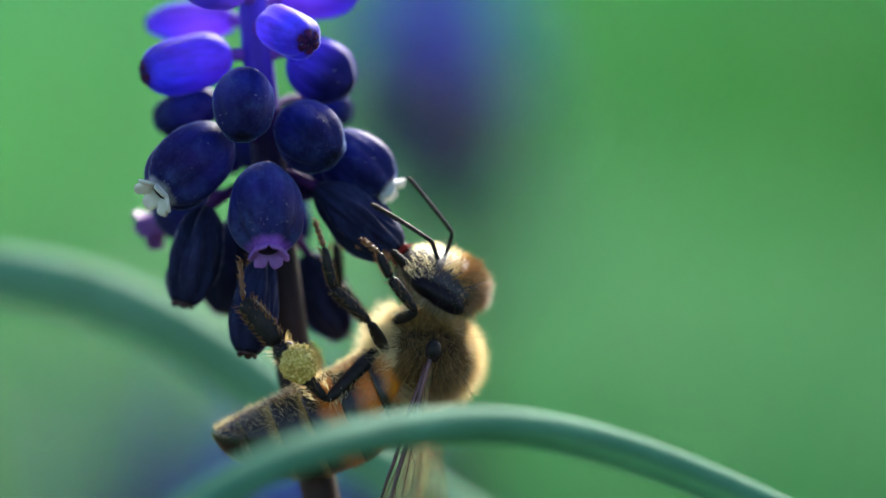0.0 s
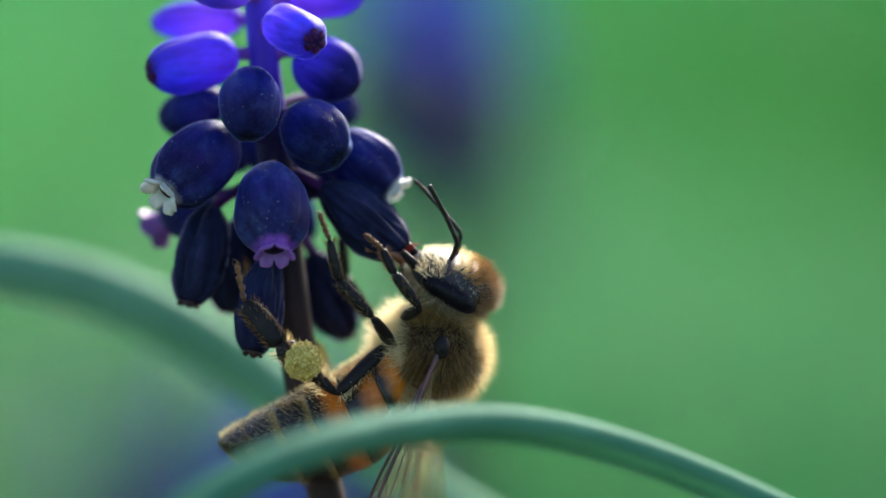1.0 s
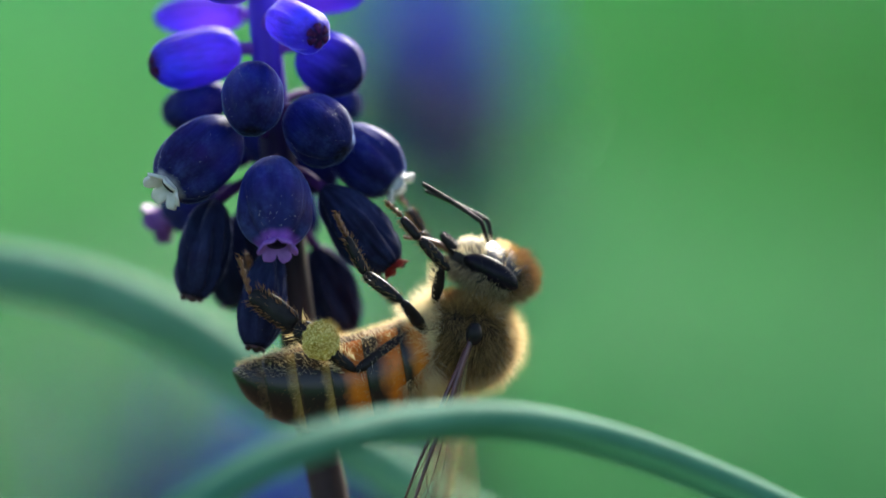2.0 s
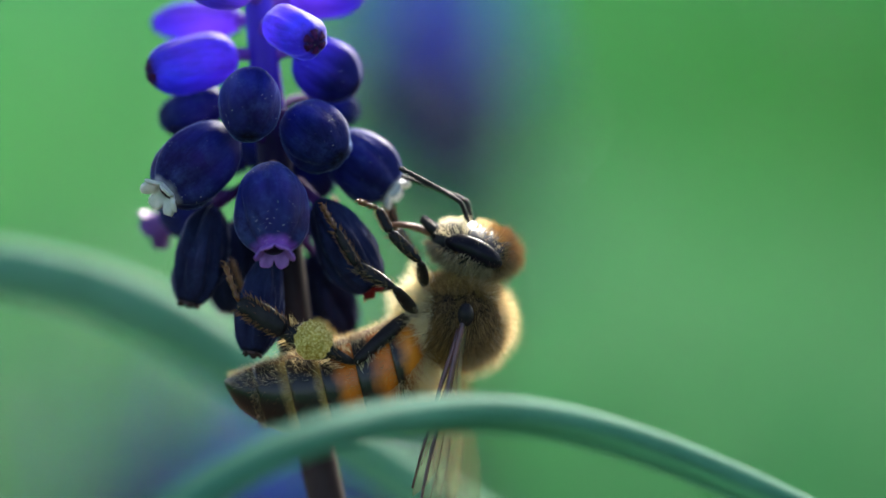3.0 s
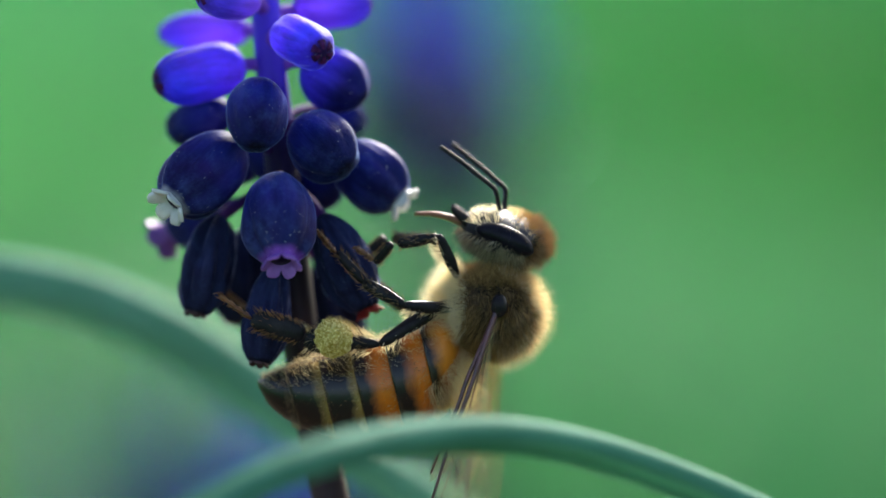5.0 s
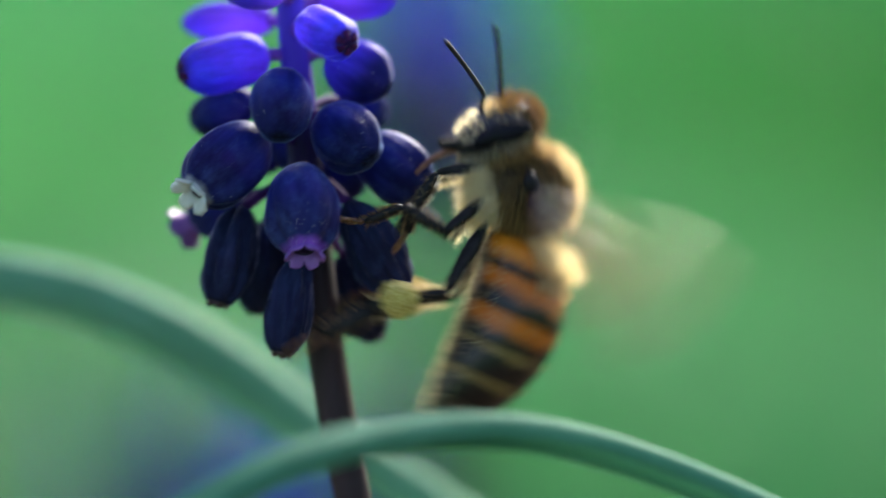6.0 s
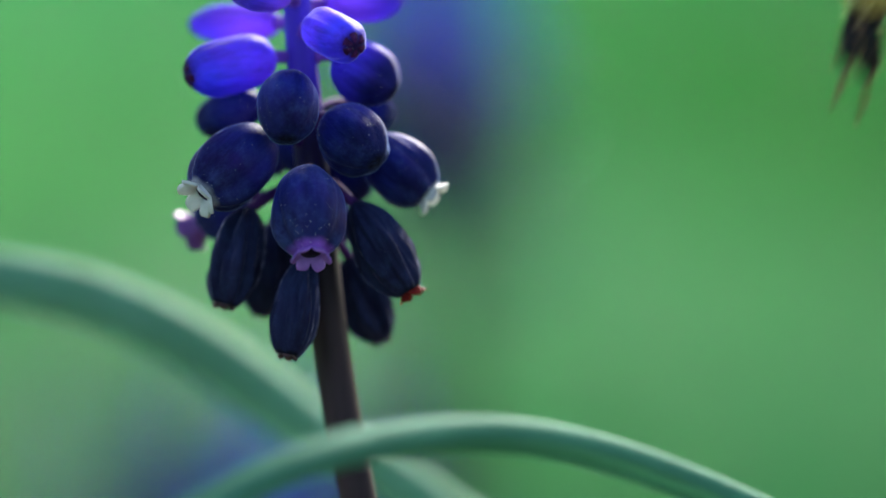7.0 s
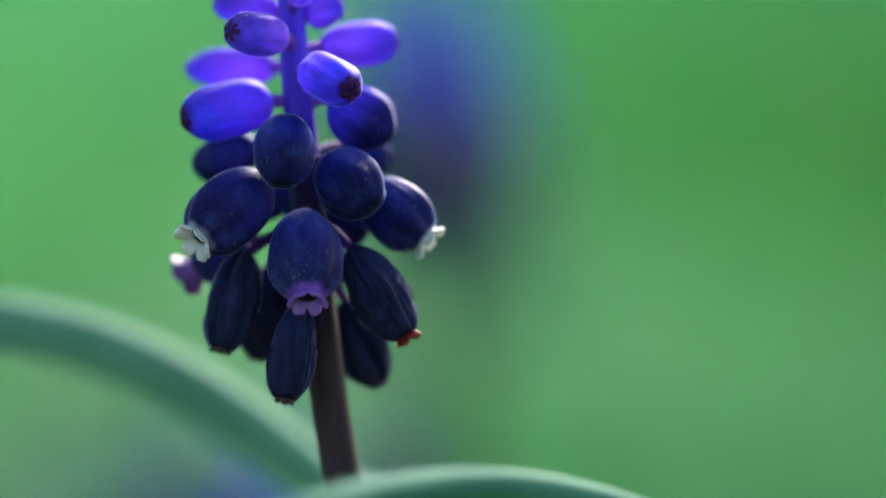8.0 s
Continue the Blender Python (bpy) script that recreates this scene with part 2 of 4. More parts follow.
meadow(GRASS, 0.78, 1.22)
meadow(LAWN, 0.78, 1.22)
unseen_earth_bed(LAWN)
HAIR_TAN = hairs_of("hair_tan", (0.29, 0.165, 0.055), (0.78, 0.57, 0.27), 0.6)
HAIR_PALE = hairs_of("hair_pale", (0.90, 0.82, 0.58), (0.97, 0.94, 0.82), 0.9)
HAIR_CROWN = hairs_of("hair_crown", (0.22, 0.13, 0.06), (0.60, 0.43, 0.25), 0.5)
HAIR_GREY = hairs_of("hair_grey", (0.14, 0.11, 0.07), (0.62, 0.53, 0.36), 0.5)
HAIR_GOLD = hairs_of("hair_gold", (0.66, 0.54, 0.32), (0.92, 0.86, 0.68), 0.84)
HAIR_BROWN = hairs_of("hair_brown", (0.14, 0.06, 0.02), (0.42, 0.22, 0.09), 0.35)
HAIR_DARK = hairs_of("hair_dark", (0.06, 0.038, 0.018), (0.34, 0.23, 0.105), 0.35)
CHITIN = skin("chitin_black", (0.006, 0.005, 0.006), (0.016, 0.013, 0.014), 1500, 0.40, 0.4, 0.00003, spec=0.13)
CHITIN_BROWN = skin("chitin_brown", (0.09, 0.03, 0.01), (0.20, 0.075, 0.02), 1500, 0.35, 0.3, 0.00003, 0.1)


def banded(name, front, dark_to, soft=0.2):
    """Shell of one abdomen ring: the front band's colour melts into black towards the rear edge (low x)."""
    m, n, l, b = material(name, 0.32, Specular_IOR_Level=0.36)
    tc, sep = n.new("ShaderNodeTexCoord"), n.new("ShaderNodeSeparateXYZ")
    l.new(tc.outputs["Generated"], sep.inputs[0])
    nz = grain(n, l, 800, 5, 0.7)
    add = n.new("ShaderNodeMath")
    add.operation = 'MULTIPLY_ADD'
    add.inputs[1].default_value, add.inputs[2].default_value = 0.6, -0.30
    l.new(nz.outputs[0], add.inputs[0])
    tot = n.new("ShaderNodeMath")
    l.new(add.outputs[0], tot.inputs[0])
    l.new(sep.outputs["X"], tot.inputs[1])
    black = (0.008, 0.006, 0.006)
    brown = tuple(0.35 * c + 0.01 for c in front)
    r = ramp(n, [(0.0, (0.03, 0.018, 0.01)), (0.06, black), (dark_to, black), (dark_to + soft * 0.5, brown), (min(0.97, dark_to + soft * 1.4), front), (1.0, tuple(0.8 * c for c in front))], 'LINEAR')
    l.new(tot.outputs[0], r.inputs[0])
    l.new(r.outputs[0], b.inputs["Base Color"])
    fine = grain(n, l, 5200, 3, 0.6)
    bump(n, l, b, fine.outputs[0], 0.35, 0.00003)
    return m


RING_ORANGE = banded("ring_orange", (0.47, 0.118, 0.004), 0.27, 0.26)
RING_FRONT = banded("ring_front", (0.54, 0.17, 0.012), 0.12, 0.25)
RING_TAN = banded("ring_tan", (0.27, 0.17, 0.045), 0.60, 0.2)
RING_TIP = banded("ring_tip", (0.12, 0.08, 0.035), 0.8)
BELLY = skin("belly", (0.04, 0.022, 0.010), (0.15, 0.075, 0.028), 900, 0.5, 0.5, 0.00004, spec=0.2)
EYE_SKIN = skin("compound_eye", (0.002, 0.002, 0.004), (0.005, 0.004, 0.010), 3000, 0.30, 0.5, 0.00002, spec=0.12)
SKULL = skin("face_plate", (0.010, 0.010, 0.013), (0.028, 0.027, 0.032), 1800, 0.42, 0.5, 0.00003, spec=0.25)
HORN = skin("antenna_horn", (0.008, 0.007, 0.008), (0.03, 0.026, 0.026), 2600, 0.62, 0.6, 0.00003, spec=0.15)
POLLEN = skin("pollen", (0.34, 0.24, 0.035), (0.56, 0.43, 0.11), 2600, 0.9, 0.9, 0.00008, 0.05, spec=0.2)
POLLEN_GRAIN = hairs_of("pollen_grain", (0.40, 0.28, 0.045), (0.80, 0.68, 0.28), 0.1, 0.2)
TONGUE = skin("tongue", (0.16, 0.06, 0.03), (0.30, 0.13, 0.07), 1500, 0.4, thin=0.2)


def membrane(name, tint, clear, rough=0.2):
    m, n, l, b = material(name, rough, Specular_IOR_Level=0.5)
    nz = grain(n, l, 1200, 4, 0.6)
    r = ramp(n, [(0.3, tuple(0.8 * c for c in tint)), (0.7, tint)])
    l.new(nz.outputs[0], r.inputs[0])
    l.new(r.outputs[0], b.inputs["Base Color"])
    tr, mix = n.new("ShaderNodeBsdfTransparent"), n.new("ShaderNodeMixShader")
    tr.inputs[0].default_value = (0.97, 0.94, 0.86, 1)
    mix.inputs[0].default_value = clear
    l.new(b.outputs[0], mix.inputs[1])
    l.new(tr.outputs[0], mix.inputs[2])
    l.new(mix.outputs[0], n["Material Output"].inputs["Surface"])
    bump(n, l, b, nz.outputs[0], 0.2, 0.00004)
    return m


WING = membrane("wing_membrane", (0.88, 0.80, 0.58), 0.90)
VEIN = skin("wing_vein", (0.035, 0.014, 0.018), (0.10, 0.035, 0.035), 1500, 0.35)
# ---- shape helpers ----
def part(name, bm, mats, parent=None, label="", smooth=True):
    """Links a bmesh as one mesh object, under a thing or a part."""
    me = bpy.data.meshes.new(name)
    bm.to_mesh(me)
    bm.free()
    for m in (mats if isinstance(mats, (list, tuple)) else [mats]):
        me.materials.append(m)
    if smooth:
        for p in me.polygons:
            p.use_smooth = True
    ob = new(name, me)
    ob.parent = parent
    if label:
        ob["label"] = label
    return ob


def loft(rings, cap=(True, True), slot=None, bm=None):
    """Joins closed rings of equal count; slot(i, j) gives the face's material."""
    bm = bm or bmesh.new()
    vs = [[bm.verts.new(p) for p in r] for r in rings]
    n = len(rings[0])
    for i in range(len(vs) - 1):
        for j in range(n):
            f = bm.faces.new((vs[i][j], vs[i][(j + 1) % n], vs[i + 1][(j + 1) % n], vs[i + 1][j]))
            if slot:
                f.material_index = slot(i, j)
    if cap[0]:
        bm.faces.new(list(reversed(vs[0])))
    if cap[1]:
        bm.faces.new(vs[-1])
    return bm


def smooth_line(pts, per=6):
    """Catmull-Rom through the points."""
    pts = [Vector(p) for p in pts]
    ext = [2 * pts[0] - pts[1]] + pts + [2 * pts[-1] - pts[-2]]
    out = []
    for i in range(len(pts) - 1):
        p0, p1, p2, p3 = ext[i:i + 4]
        k0, k1, k2 = (max(1e-9, (b - a).length) ** 0.5 for a, b in ((p0, p1), (p1, p2), (p2, p3)))
        t1, t2, t3 = k0, k0 + k1, k0 + k1 + k2
        for k in range(per):
            t = t1 + k1 * k / per
            a1 = p0 * ((t1 - t) / k0) + p1 * (t / k0)
            a2 = p1 * ((t2 - t) / k1) + p2 * ((t - t1) / k1)
            a3 = p2 * ((t3 - t) / k2) + p3 * ((t - t2) / k2)
            b1 = a1 * ((t2 - t) / t2) + a2 * (t / t2)
            b2 = a2 * ((t3 - t) / (t3 - t1)) + a3 * ((t - t1) / (t3 - t1))
            out.append(b1 * ((t2 - t) / k1) + b2 * ((t - t1) / k1))
    return out + [pts[-1]]


def value_at(stops, s):
    """Smooth curve through (place, value) stops, without overshoot."""
    n = len(stops)
    grads = [(b[1] - a[1]) / max(1e-9, b[0] - a[0]) for a, b in zip(stops, stops[1:])]
    for i in range(n - 1):
        (a, va), (b, vb) = stops[i], stops[i + 1]
        if s <= b or i == n - 2:
            h = max(1e-9, b - a)
            k = min(1, max(0, (s - a) / h))

            def slope(q):
                if q == 0 or q == n - 1:
                    return grads[min(q, n - 2)]
                l, r = grads[q - 1], grads[q]
                return 0 if l * r <= 0 else 2 * l * r / (l + r)
            m0, m1 = slope(i) * h, slope(i + 1) * h
            return (2 * k ** 3 - 3 * k * k + 1) * va + (k ** 3 - 2 * k * k + k) * m0 + (3 * k * k - 2 * k ** 3) * vb + (k ** 3 - k * k) * m1


def tube(pts, radius, sides=8, bm=None, cap=(True, True)):
    """A tube along the points; radius is a number or a function of the share of its length."""
    rings, side = [], None
    for i, p in enumerate(pts):
        d = (pts[min(i + 1, len(pts) - 1)] - pts[max(i - 1, 0)]).normalized()
        if side is None:
            side = d.orthogonal().normalized()
        side = (side - d * side.dot(d)).normalized()
        up = d.cross(side)
        r = radius(i / (len(pts) - 1)) if callable(radius) else radius
        rings.append([p + (side * math.cos(a) + up * math.sin(a)) * r for a in (2 * math.pi * k / sides for k in range(sides))])
    return loft(rings, cap, bm=bm)


def egg(rx, ry, rz, mat=None, u=20, v=14, warp=None, bm=None):
    """A closed ovoid of the three half-axes, its poles on x; warp moves each point."""
    rings = []
    for i in range(1, v):
        a = math.pi * i / v
        ring = []
        for j in range(u):
            b = 2 * math.pi * j / u
            p = Vector((rx * math.cos(a), ry * math.sin(a) * math.cos(b), rz * math.sin(a) * math.sin(b)))
            ring.append(warp(p) if warp else p)
        rings.append(ring)
    bm = bm or bmesh.new()
    return loft(rings, (True, True), bm=bm)


def brush(name, spots_normals, length, width, material_, parent, lean=Vector((0, 0, 0)), seed=1, mess=0.22, label="", clump=0.55):
    """Hairs, one per (place, normal): thin tapered three-sided strands with a bend, joined as one mesh of stuff."""
    rng = random.Random(seed)
    verts, faces = [], []
    for p, nrm in spots_normals:
        q = p * (1.6 / MM)
        tuft = Vector((noise.noise(q), noise.noise(q + Vector((9, 0, 0))), noise.noise(q + Vector((0, 9, 0))))) * clump
        d = (nrm + tuft + lean * rng.uniform(0.5, 1.3) + Vector((rng.gauss(0, mess), rng.gauss(0, mess), rng.gauss(0, mess)))).normalized()
        L = length * rng.uniform(0.55, 1.25)
        s = d.orthogonal().normalized() * width
        t = d.cross(s)
        bend = (lean * 0.6 + Vector((rng.gauss(0, 0.25), rng.gauss(0, 0.25), rng.gauss(0, 0.25)))) * L * 0.35
        k = len(verts)
        mid, tip = p + d * L * 0.5 + bend * 0.25, p + d * L + bend
        for c, w in ((p - nrm * 0.03 * MM, 1.0), (mid, 0.8)):
            verts += [c + s * w, c - s * 0.5 * w + t * 0.87 * w, c - s * 0.5 * w - t * 0.87 * w]
        verts.append(tip)
        for j in range(3):
            j2 = (j + 1) % 3
            faces += [(k + j, k + j2, k + 3 + j2, k + 3 + j), (k + 3 + j, k + 3 + j2, k + 6)]
    me = bpy.data.meshes.new(name)
    me.from_pydata(verts, [], faces)
    me.materials.append(material_)
    ob = new(name, me)
    ob.parent = parent
    tagged(ob, label, kind="stuff")
    return ob


def on_egg(n, rx, ry, rz, seed, keep=lambda p: True, centre=Vector((0, 0, 0))):
    """n random places with their normals on an ovoid."""
    rng, out = random.Random(seed), []
    while len(out) < n:
        q = Vector((rng.gauss(0, 1), rng.gauss(0, 1), rng.gauss(0, 1))).normalized()
        p = Vector((q.x * rx, q.y * ry, q.z * rz))
        if keep(p):
            out.append((p + centre, Vector((q.x / rx, q.y / ry, q.z / rz)).normalized()))
    return out
# ---- the ground and the lawn ----
def ground_sheet():
    bm = bmesh.new()
    steps = [-60, -20, -6, -2, -1, -0.5, 0, 0.5, 1, 1.5, 2, 3, 5, 10, 25, 70]
    grid = [[bm.verts.new((x, y, 0.004 * noise.noise((x * 1.3, y * 1.3, 0)) - 0.004)) for x in steps] for y in steps]
    for i in range(len(steps) - 1):
        for j in range(len(steps) - 1):
            bm.faces.new((grid[i][j], grid[i][j + 1], grid[i + 1][j + 1], grid[i + 1][j]))
    return tagged(part("ground", bm, LAWN), "green meadow floor with bare earth round the flower", "ground", kind="structure")


def grass():
    rng = random.Random(5)
    verts, faces = [], []
    for _ in range(60000):
        far = 4.0 * rng.random() ** 1.5
        turn = rng.uniform(0, 2 * math.pi)
        x, y = far * math.cos(turn), 0.5 + far * math.sin(turn)
        # no blades over the added earth, which keeps green bounce off the flower
        if x * x + y * y < rng.uniform(0.32, 0.40) ** 2:
            continue
        thick = 0.5 + 0.5 * noise.noise((x * 5, y * 3, 2.0))
        h = rng.uniform(0.02, 0.05) * (0.6 + 0.7 * thick)
        a, lean = rng.uniform(0, 2 * math.pi), rng.uniform(0.1, 0.7) * h
        w = rng.uniform(0.0012, 0.0024)
        dx, dy = math.cos(a), math.sin(a)
        k = len(verts)
        for s, ww in ((0, 1.0), (0.5, 0.9), (0.85, 0.5)):
            cx, cy, cz = x + dx * lean * s * s, y + dy * lean * s * s, h * s * (1 - 0.15 * s)
            verts += [(cx - dy * w * ww, cy + dx * w * ww, cz), (cx + dy * w * ww, cy - dx * w * ww, cz)]
        verts.append((x + dx * lean, y + dy * lean, h * 0.85))
        faces += [(k, k + 1, k + 3, k + 2), (k + 2, k + 3, k + 5, k + 4), (k + 4, k + 5, k + 6)]
    me = bpy.data.meshes.new("grass")
    me.from_pydata(verts, [], faces)
    me.materials.append(GRASS)
    return tagged(new("grass", me), "short fresh green meadow grass", "grass", kind="stuff")


ground_sheet()
grass()


# ---- grape hyacinths ----
def floret_mesh(long, wide, old=False, bud=False, seed=0, slim=False):
    """An urn along z, foot at 0: ribbed, drawn in below the mouth, with a dark hollow."""
    def shape(s):
        if old:
            q, p, e, low = s ** 1.08 * 0.95, 2.2, 0.52, 0.38
        elif bud:
            q, p, e, low = s, (2.8 if slim else 2.2), 0.5, 0.1
        else:
            q, p, e, low = s * 0.965, 2.35, 0.52, 0.40
        q = q ** (0.94 if bud else 1.06)
        return max(max(0.0, 1 - abs(2 * q - 1) ** p) ** e, 0.13 if s < 0.5 else low)

    rings, n = [], 72 if old else 54
    rib = 0.11 if old else 0.03
    for i in range(25):
        s = 0.5 - 0.5 * math.cos(math.pi * i / 24)
        ring = []
        for j in range(n):
            a = 2 * math.pi * j / n
            r = shape(s) * wide / 2
            body = math.sin(math.pi * min(1, max(0, s))) ** 0.4
            if old:
                r *= 1 + 0.42 * body * noise.noise((math.cos(a + 0.5 * s) * 2.6 + seed, math.sin(a + 0.5 * s) * 2.6, s * 1.4)) + 0.10 * body * noise.noise((math.cos(a) * 7 + seed, math.sin(a) * 7, s * 3))
            if old:
                r *= 1 - 0.20 * body * max(0.0, 1 - 5.5 * abs(noise.noise((math.cos(a + 0.4 * s) * 1.9 + seed * 1.7, math.sin(a + 0.4 * s) * 1.9, s * 0.7))))
            fold_in = rib + (0.0 if old else (0.10 if bud else 0.19) * max(0, (s - 0.4) / 0.6) ** 1.2)
            r *= 1 + body * fold_in * (abs(math.cos(3 * a)) * 1.6 - 1.0)
            if not old:
                r *= 1 + 0.04 * body * noise.noise((math.cos(a) * 6 + seed, math.sin(a) * 6, s * 1.8))
            r *= 1 + (0.10 if old else 0.075) * noise.noise((math.cos(a) * 1.3 + seed, math.sin(a) * 1.3, s * 2.2 + seed * 3))
            ring.append(Vector((r * math.cos(a), r * math.sin(a), s * long)) * MM)
        rings.append(ring)
    last = 24
    if not bud:
        for s, r in ((1.0, 0.35), (0.93, 0.32), (0.7, 0.40)):
            rings.append([Vector((r * wide / 2 * math.cos(2 * math.pi * j / n), r * wide / 2 * math.sin(2 * math.pi * j / n), s * long)) * MM for j in range(n)])
    return loft(rings, slot=lambda i, j: 1 if i >= last else 0)


def lobes_mesh(long, wide, spread=1.0, size=1.0, seed=0, closed=False, flesh=1.0, even=0.0):
    """The six-lobed rim round the mouth, curled outwards (or, closed, folded to a star), one ring of flesh."""
    n, rows = 60, []
    for i in range(8):
        s, ring = i / 7, []
        for j in range(n):
            a = 2 * math.pi * j / n
            lobe = min(1.0, 1.12 * abs(math.cos(3 * a)) ** 0.6)
            lobe += (0.9 - lobe) * even
            lobe *= 1 + 0.22 * noise.noise((math.cos(a) * 2 + seed, math.sin(a) * 2, 0.5))
            if closed:
                r = wide * (0.29 * size * (1 - s) + 0.012) * (1 + 0.42 * (lobe - 0.75) * math.sin(s * 2.2 + 0.6))
                z = long + wide * (-0.095 + 0.078 * math.sin(s * 1.75) + 0.07 * (lobe - 0.6) * math.sin(s * 3.0))
            else:
                reach = wide * size * (0.06 + 0.22 * lobe)
                r = wide * 0.198 + reach * (spread * s * s * 0.85 + 0.10 * s)
                z = long - 0.035 * wide + reach * (s - 0.5 * spread * s * s) - 0.02 * wide * lobe * s
            ring.append(Vector((r * math.cos(a), r * math.sin(a), z)) * MM)
        rows.append(ring)
    if not closed:
        thick = 0.045 * flesh * wide * MM
        for i in range(7, -1, -1):
            rows.append([p - Vector((p.x, p.y, 0)).normalized() * thick * (1 - 0.5 * i / 7) + Vector((0, 0, thick * 0.35 * i / 7)) for p in rows[i]])
    return loft(rows, (False, closed))


PX = 47.74
STEM_LINE = [(500, -330), (510, -200), (522, -60), (527, 20), (538, 150), (553, 300), (567, 460), (590, 640), (617, 800), (637, 900), (655, 1050)]


def view_mm(x, y):
    return (x - 784) / PX, (448 - y) / PX


def stem_at(y):
    for (x0, y0), (x1, y1) in zip(STEM_LINE, STEM_LINE[1:]):
        if y <= y1:
            return x0 + (x1 - x0) * (y - y0) / (y1 - y0)
    return STEM_LINE[-1][0]


FOOT = Vector((spot(*view_mm(668, 1050))[0], 0.0125, 0.0))   # where the stalk leaves the ground


def grape_hyacinth():
    plant = new("grape_hyacinth")
    plant.location = FOOT
    pts = [spot(*view_mm(x, y), -0.3) - FOOT for x, y in STEM_LINE]
    low = pts[-1]
    pts += [Vector((low.x * k, low.y * k, low.z * k)) for k in (0.75, 0.5, 0.25, 0.0)]
    line = smooth_line(pts, 5)
    part("stalk", tube(line, lambda s: (0.36 + 0.34 * min(1, s * 2.4)) * MM, 14), STALK, plant, "brown-purple stalk, violet among the florets")

    def floret(x0, y0, x1, y1, wide, d0, d1, kind, seed):
        a, b = spot(*view_mm(x0, y0), d0) - FOOT, spot(*view_mm(x1, y1), d1) - FOOT
        long, w = (b - a).length / MM, wide / PX
        old, bud = kind.startswith("old"), kind in ("violet", "pale", "closed", "closed_dark")
        mat = {"white": PETAL_WHITE_RIM, "lilac": PETAL_LILAC_RIM, "pink": PETAL_LILAC_RIM, "closed": PETAL_MID, "closed_dark": PETAL_DARK,
               "violet": PETAL_VIOLET, "pale": PETAL_PALE}.get(kind, PETAL_OLD)
        said = {"white": "open dark blue floret with a white rim", "lilac": "open dark blue floret with a lilac rim",
                "pink": "dark blue floret with a pink rim", "closed": "closed blue floret", "closed_dark": "closed dark blue floret",
                "violet": "closed violet-blue bud", "pale": "pale violet bud"}.get(kind, "withered blue-black floret")
        ob = part("floret", floret_mesh(long, w, old, bud, seed, kind in ("violet", "pale")), [mat, THROAT], plant, said)
        turn = (b - a).to_track_quat('Z', 'Y').to_matrix().to_4x4()
        ob.matrix_basis = Matrix.Translation(a) @ turn @ pose(0, 0, 0, 0, 0, seed * 37 % 60)
        lobe = {"white": LOBE_WHITE, "lilac": LOBE_LILAC, "pink": LOBE_PINK, "old_red": LOBE_RED, "old_brown": LOBE_BROWN, "closed_dark": LOBE_DARK, "closed": LOBE_DARK}.get(kind, LOBE_BUD)
        if kind == "old_red":
            part("rim", lobes_mesh(long, w, 0.35, 0.75, seed), lobe, ob, "shrivelled red rim")
        elif old:
            part("rim", lobes_mesh(long, w, 0.15, 0.44, seed), lobe, ob, "shrivelled brown rim")
        elif bud:
            part("tip", lobes_mesh(long * (0.995 if kind in ("violet", "pale") else 0.975), w, 0, 0.82 if kind in ("violet", "pale") else 0.5, seed, True), lobe, ob, "folded maroon tip")
        else:
            part("rim", lobes_mesh(long, w, {"white": 0.55, "lilac": 0.38, "pink": 0.42}[kind], {"white": 0.80, "lilac": 0.76, "pink": 1.5}[kind], seed, False, {"white": 1.7, "lilac": 1.1, "pink": 2.0}[kind], 0.8 if kind == "pink" else 0.0), lobe, ob, {"white": "white lobed rim", "lilac": "lilac lobed rim", "pink": "pink lobed rim"}[kind])
        up_y = y0 + (30 if not old else -40)
        root = spot(*view_mm(stem_at(up_y), up_y), -0.3) - FOOT
        mid = (root + a) / 2 + UP * (0.25 * MM)
        inv = ob.matrix_basis.inverted()
        part("pedicel", tube([inv @ p for p in smooth_line([root, mid, a + (b - a) * 0.03], 4)], (0.25 if kind in ("violet", "pale", "closed") else 0.2) * MM, 7), PEDICEL_PALE if kind in ("violet", "pale", "closed") else PEDICEL, ob)
        return ob

    # the lowest, withered whorl
    floret(444, 366, 396, 540, 92, -1.0, -1.6, "old_brown", 3)
    floret(545, 450, 509, 630, 82, -2.0, -2.8, "old_brown", 5)
    nodding = floret(624, 360, 718, 522, 95, -1.6, -1.8, "old_red", 7)
    floret(616, 450, 672, 600, 86, 1.6, 2.6, "old_brown", 9)
    floret(484, 392, 464, 552, 92, 1.0, 2.0, "old_brown", 11)
    floret(575, 440, 590, 560, 64, 3.2, 4.6, "old_brown", 12)
    # open florets
    floret(543, 298, 550, 450, 124, -3.2, -5.3, "lilac", 13)
    floret(478, 238, 356, 345, 128, -1.8, -3.6, "white", 17)
    floret(652, 252, 760, 345, 118, -0.6, -0.9, "white", 19)
    floret(440, 345, 358, 397, 112, 1.2, 2.0, "pink", 23)
    floret(560, 330, 600, 440, 80, 3.0, 5.0, "closed_dark", 24)
    floret(575, 268, 645, 352, 92, 0.8, 1.4, "closed_dark", 25)
    floret(505, 238, 452, 305, 82, 1.4, 2.0, "closed_dark", 26)
    # closed blue florets
    floret(511, 132, 508, 250, 107, -3.2, -4.8, "closed_dark", 29)
    floret(584, 206, 668, 290, 117, -1.9, -3.4, "closed_dark", 31)
    floret(462, 178, 350, 222, 86, 0.6, 1.6, "closed_dark", 37)
    floret(628, 180, 694, 215, 64, 2.4, 3.4, "closed_dark", 41)
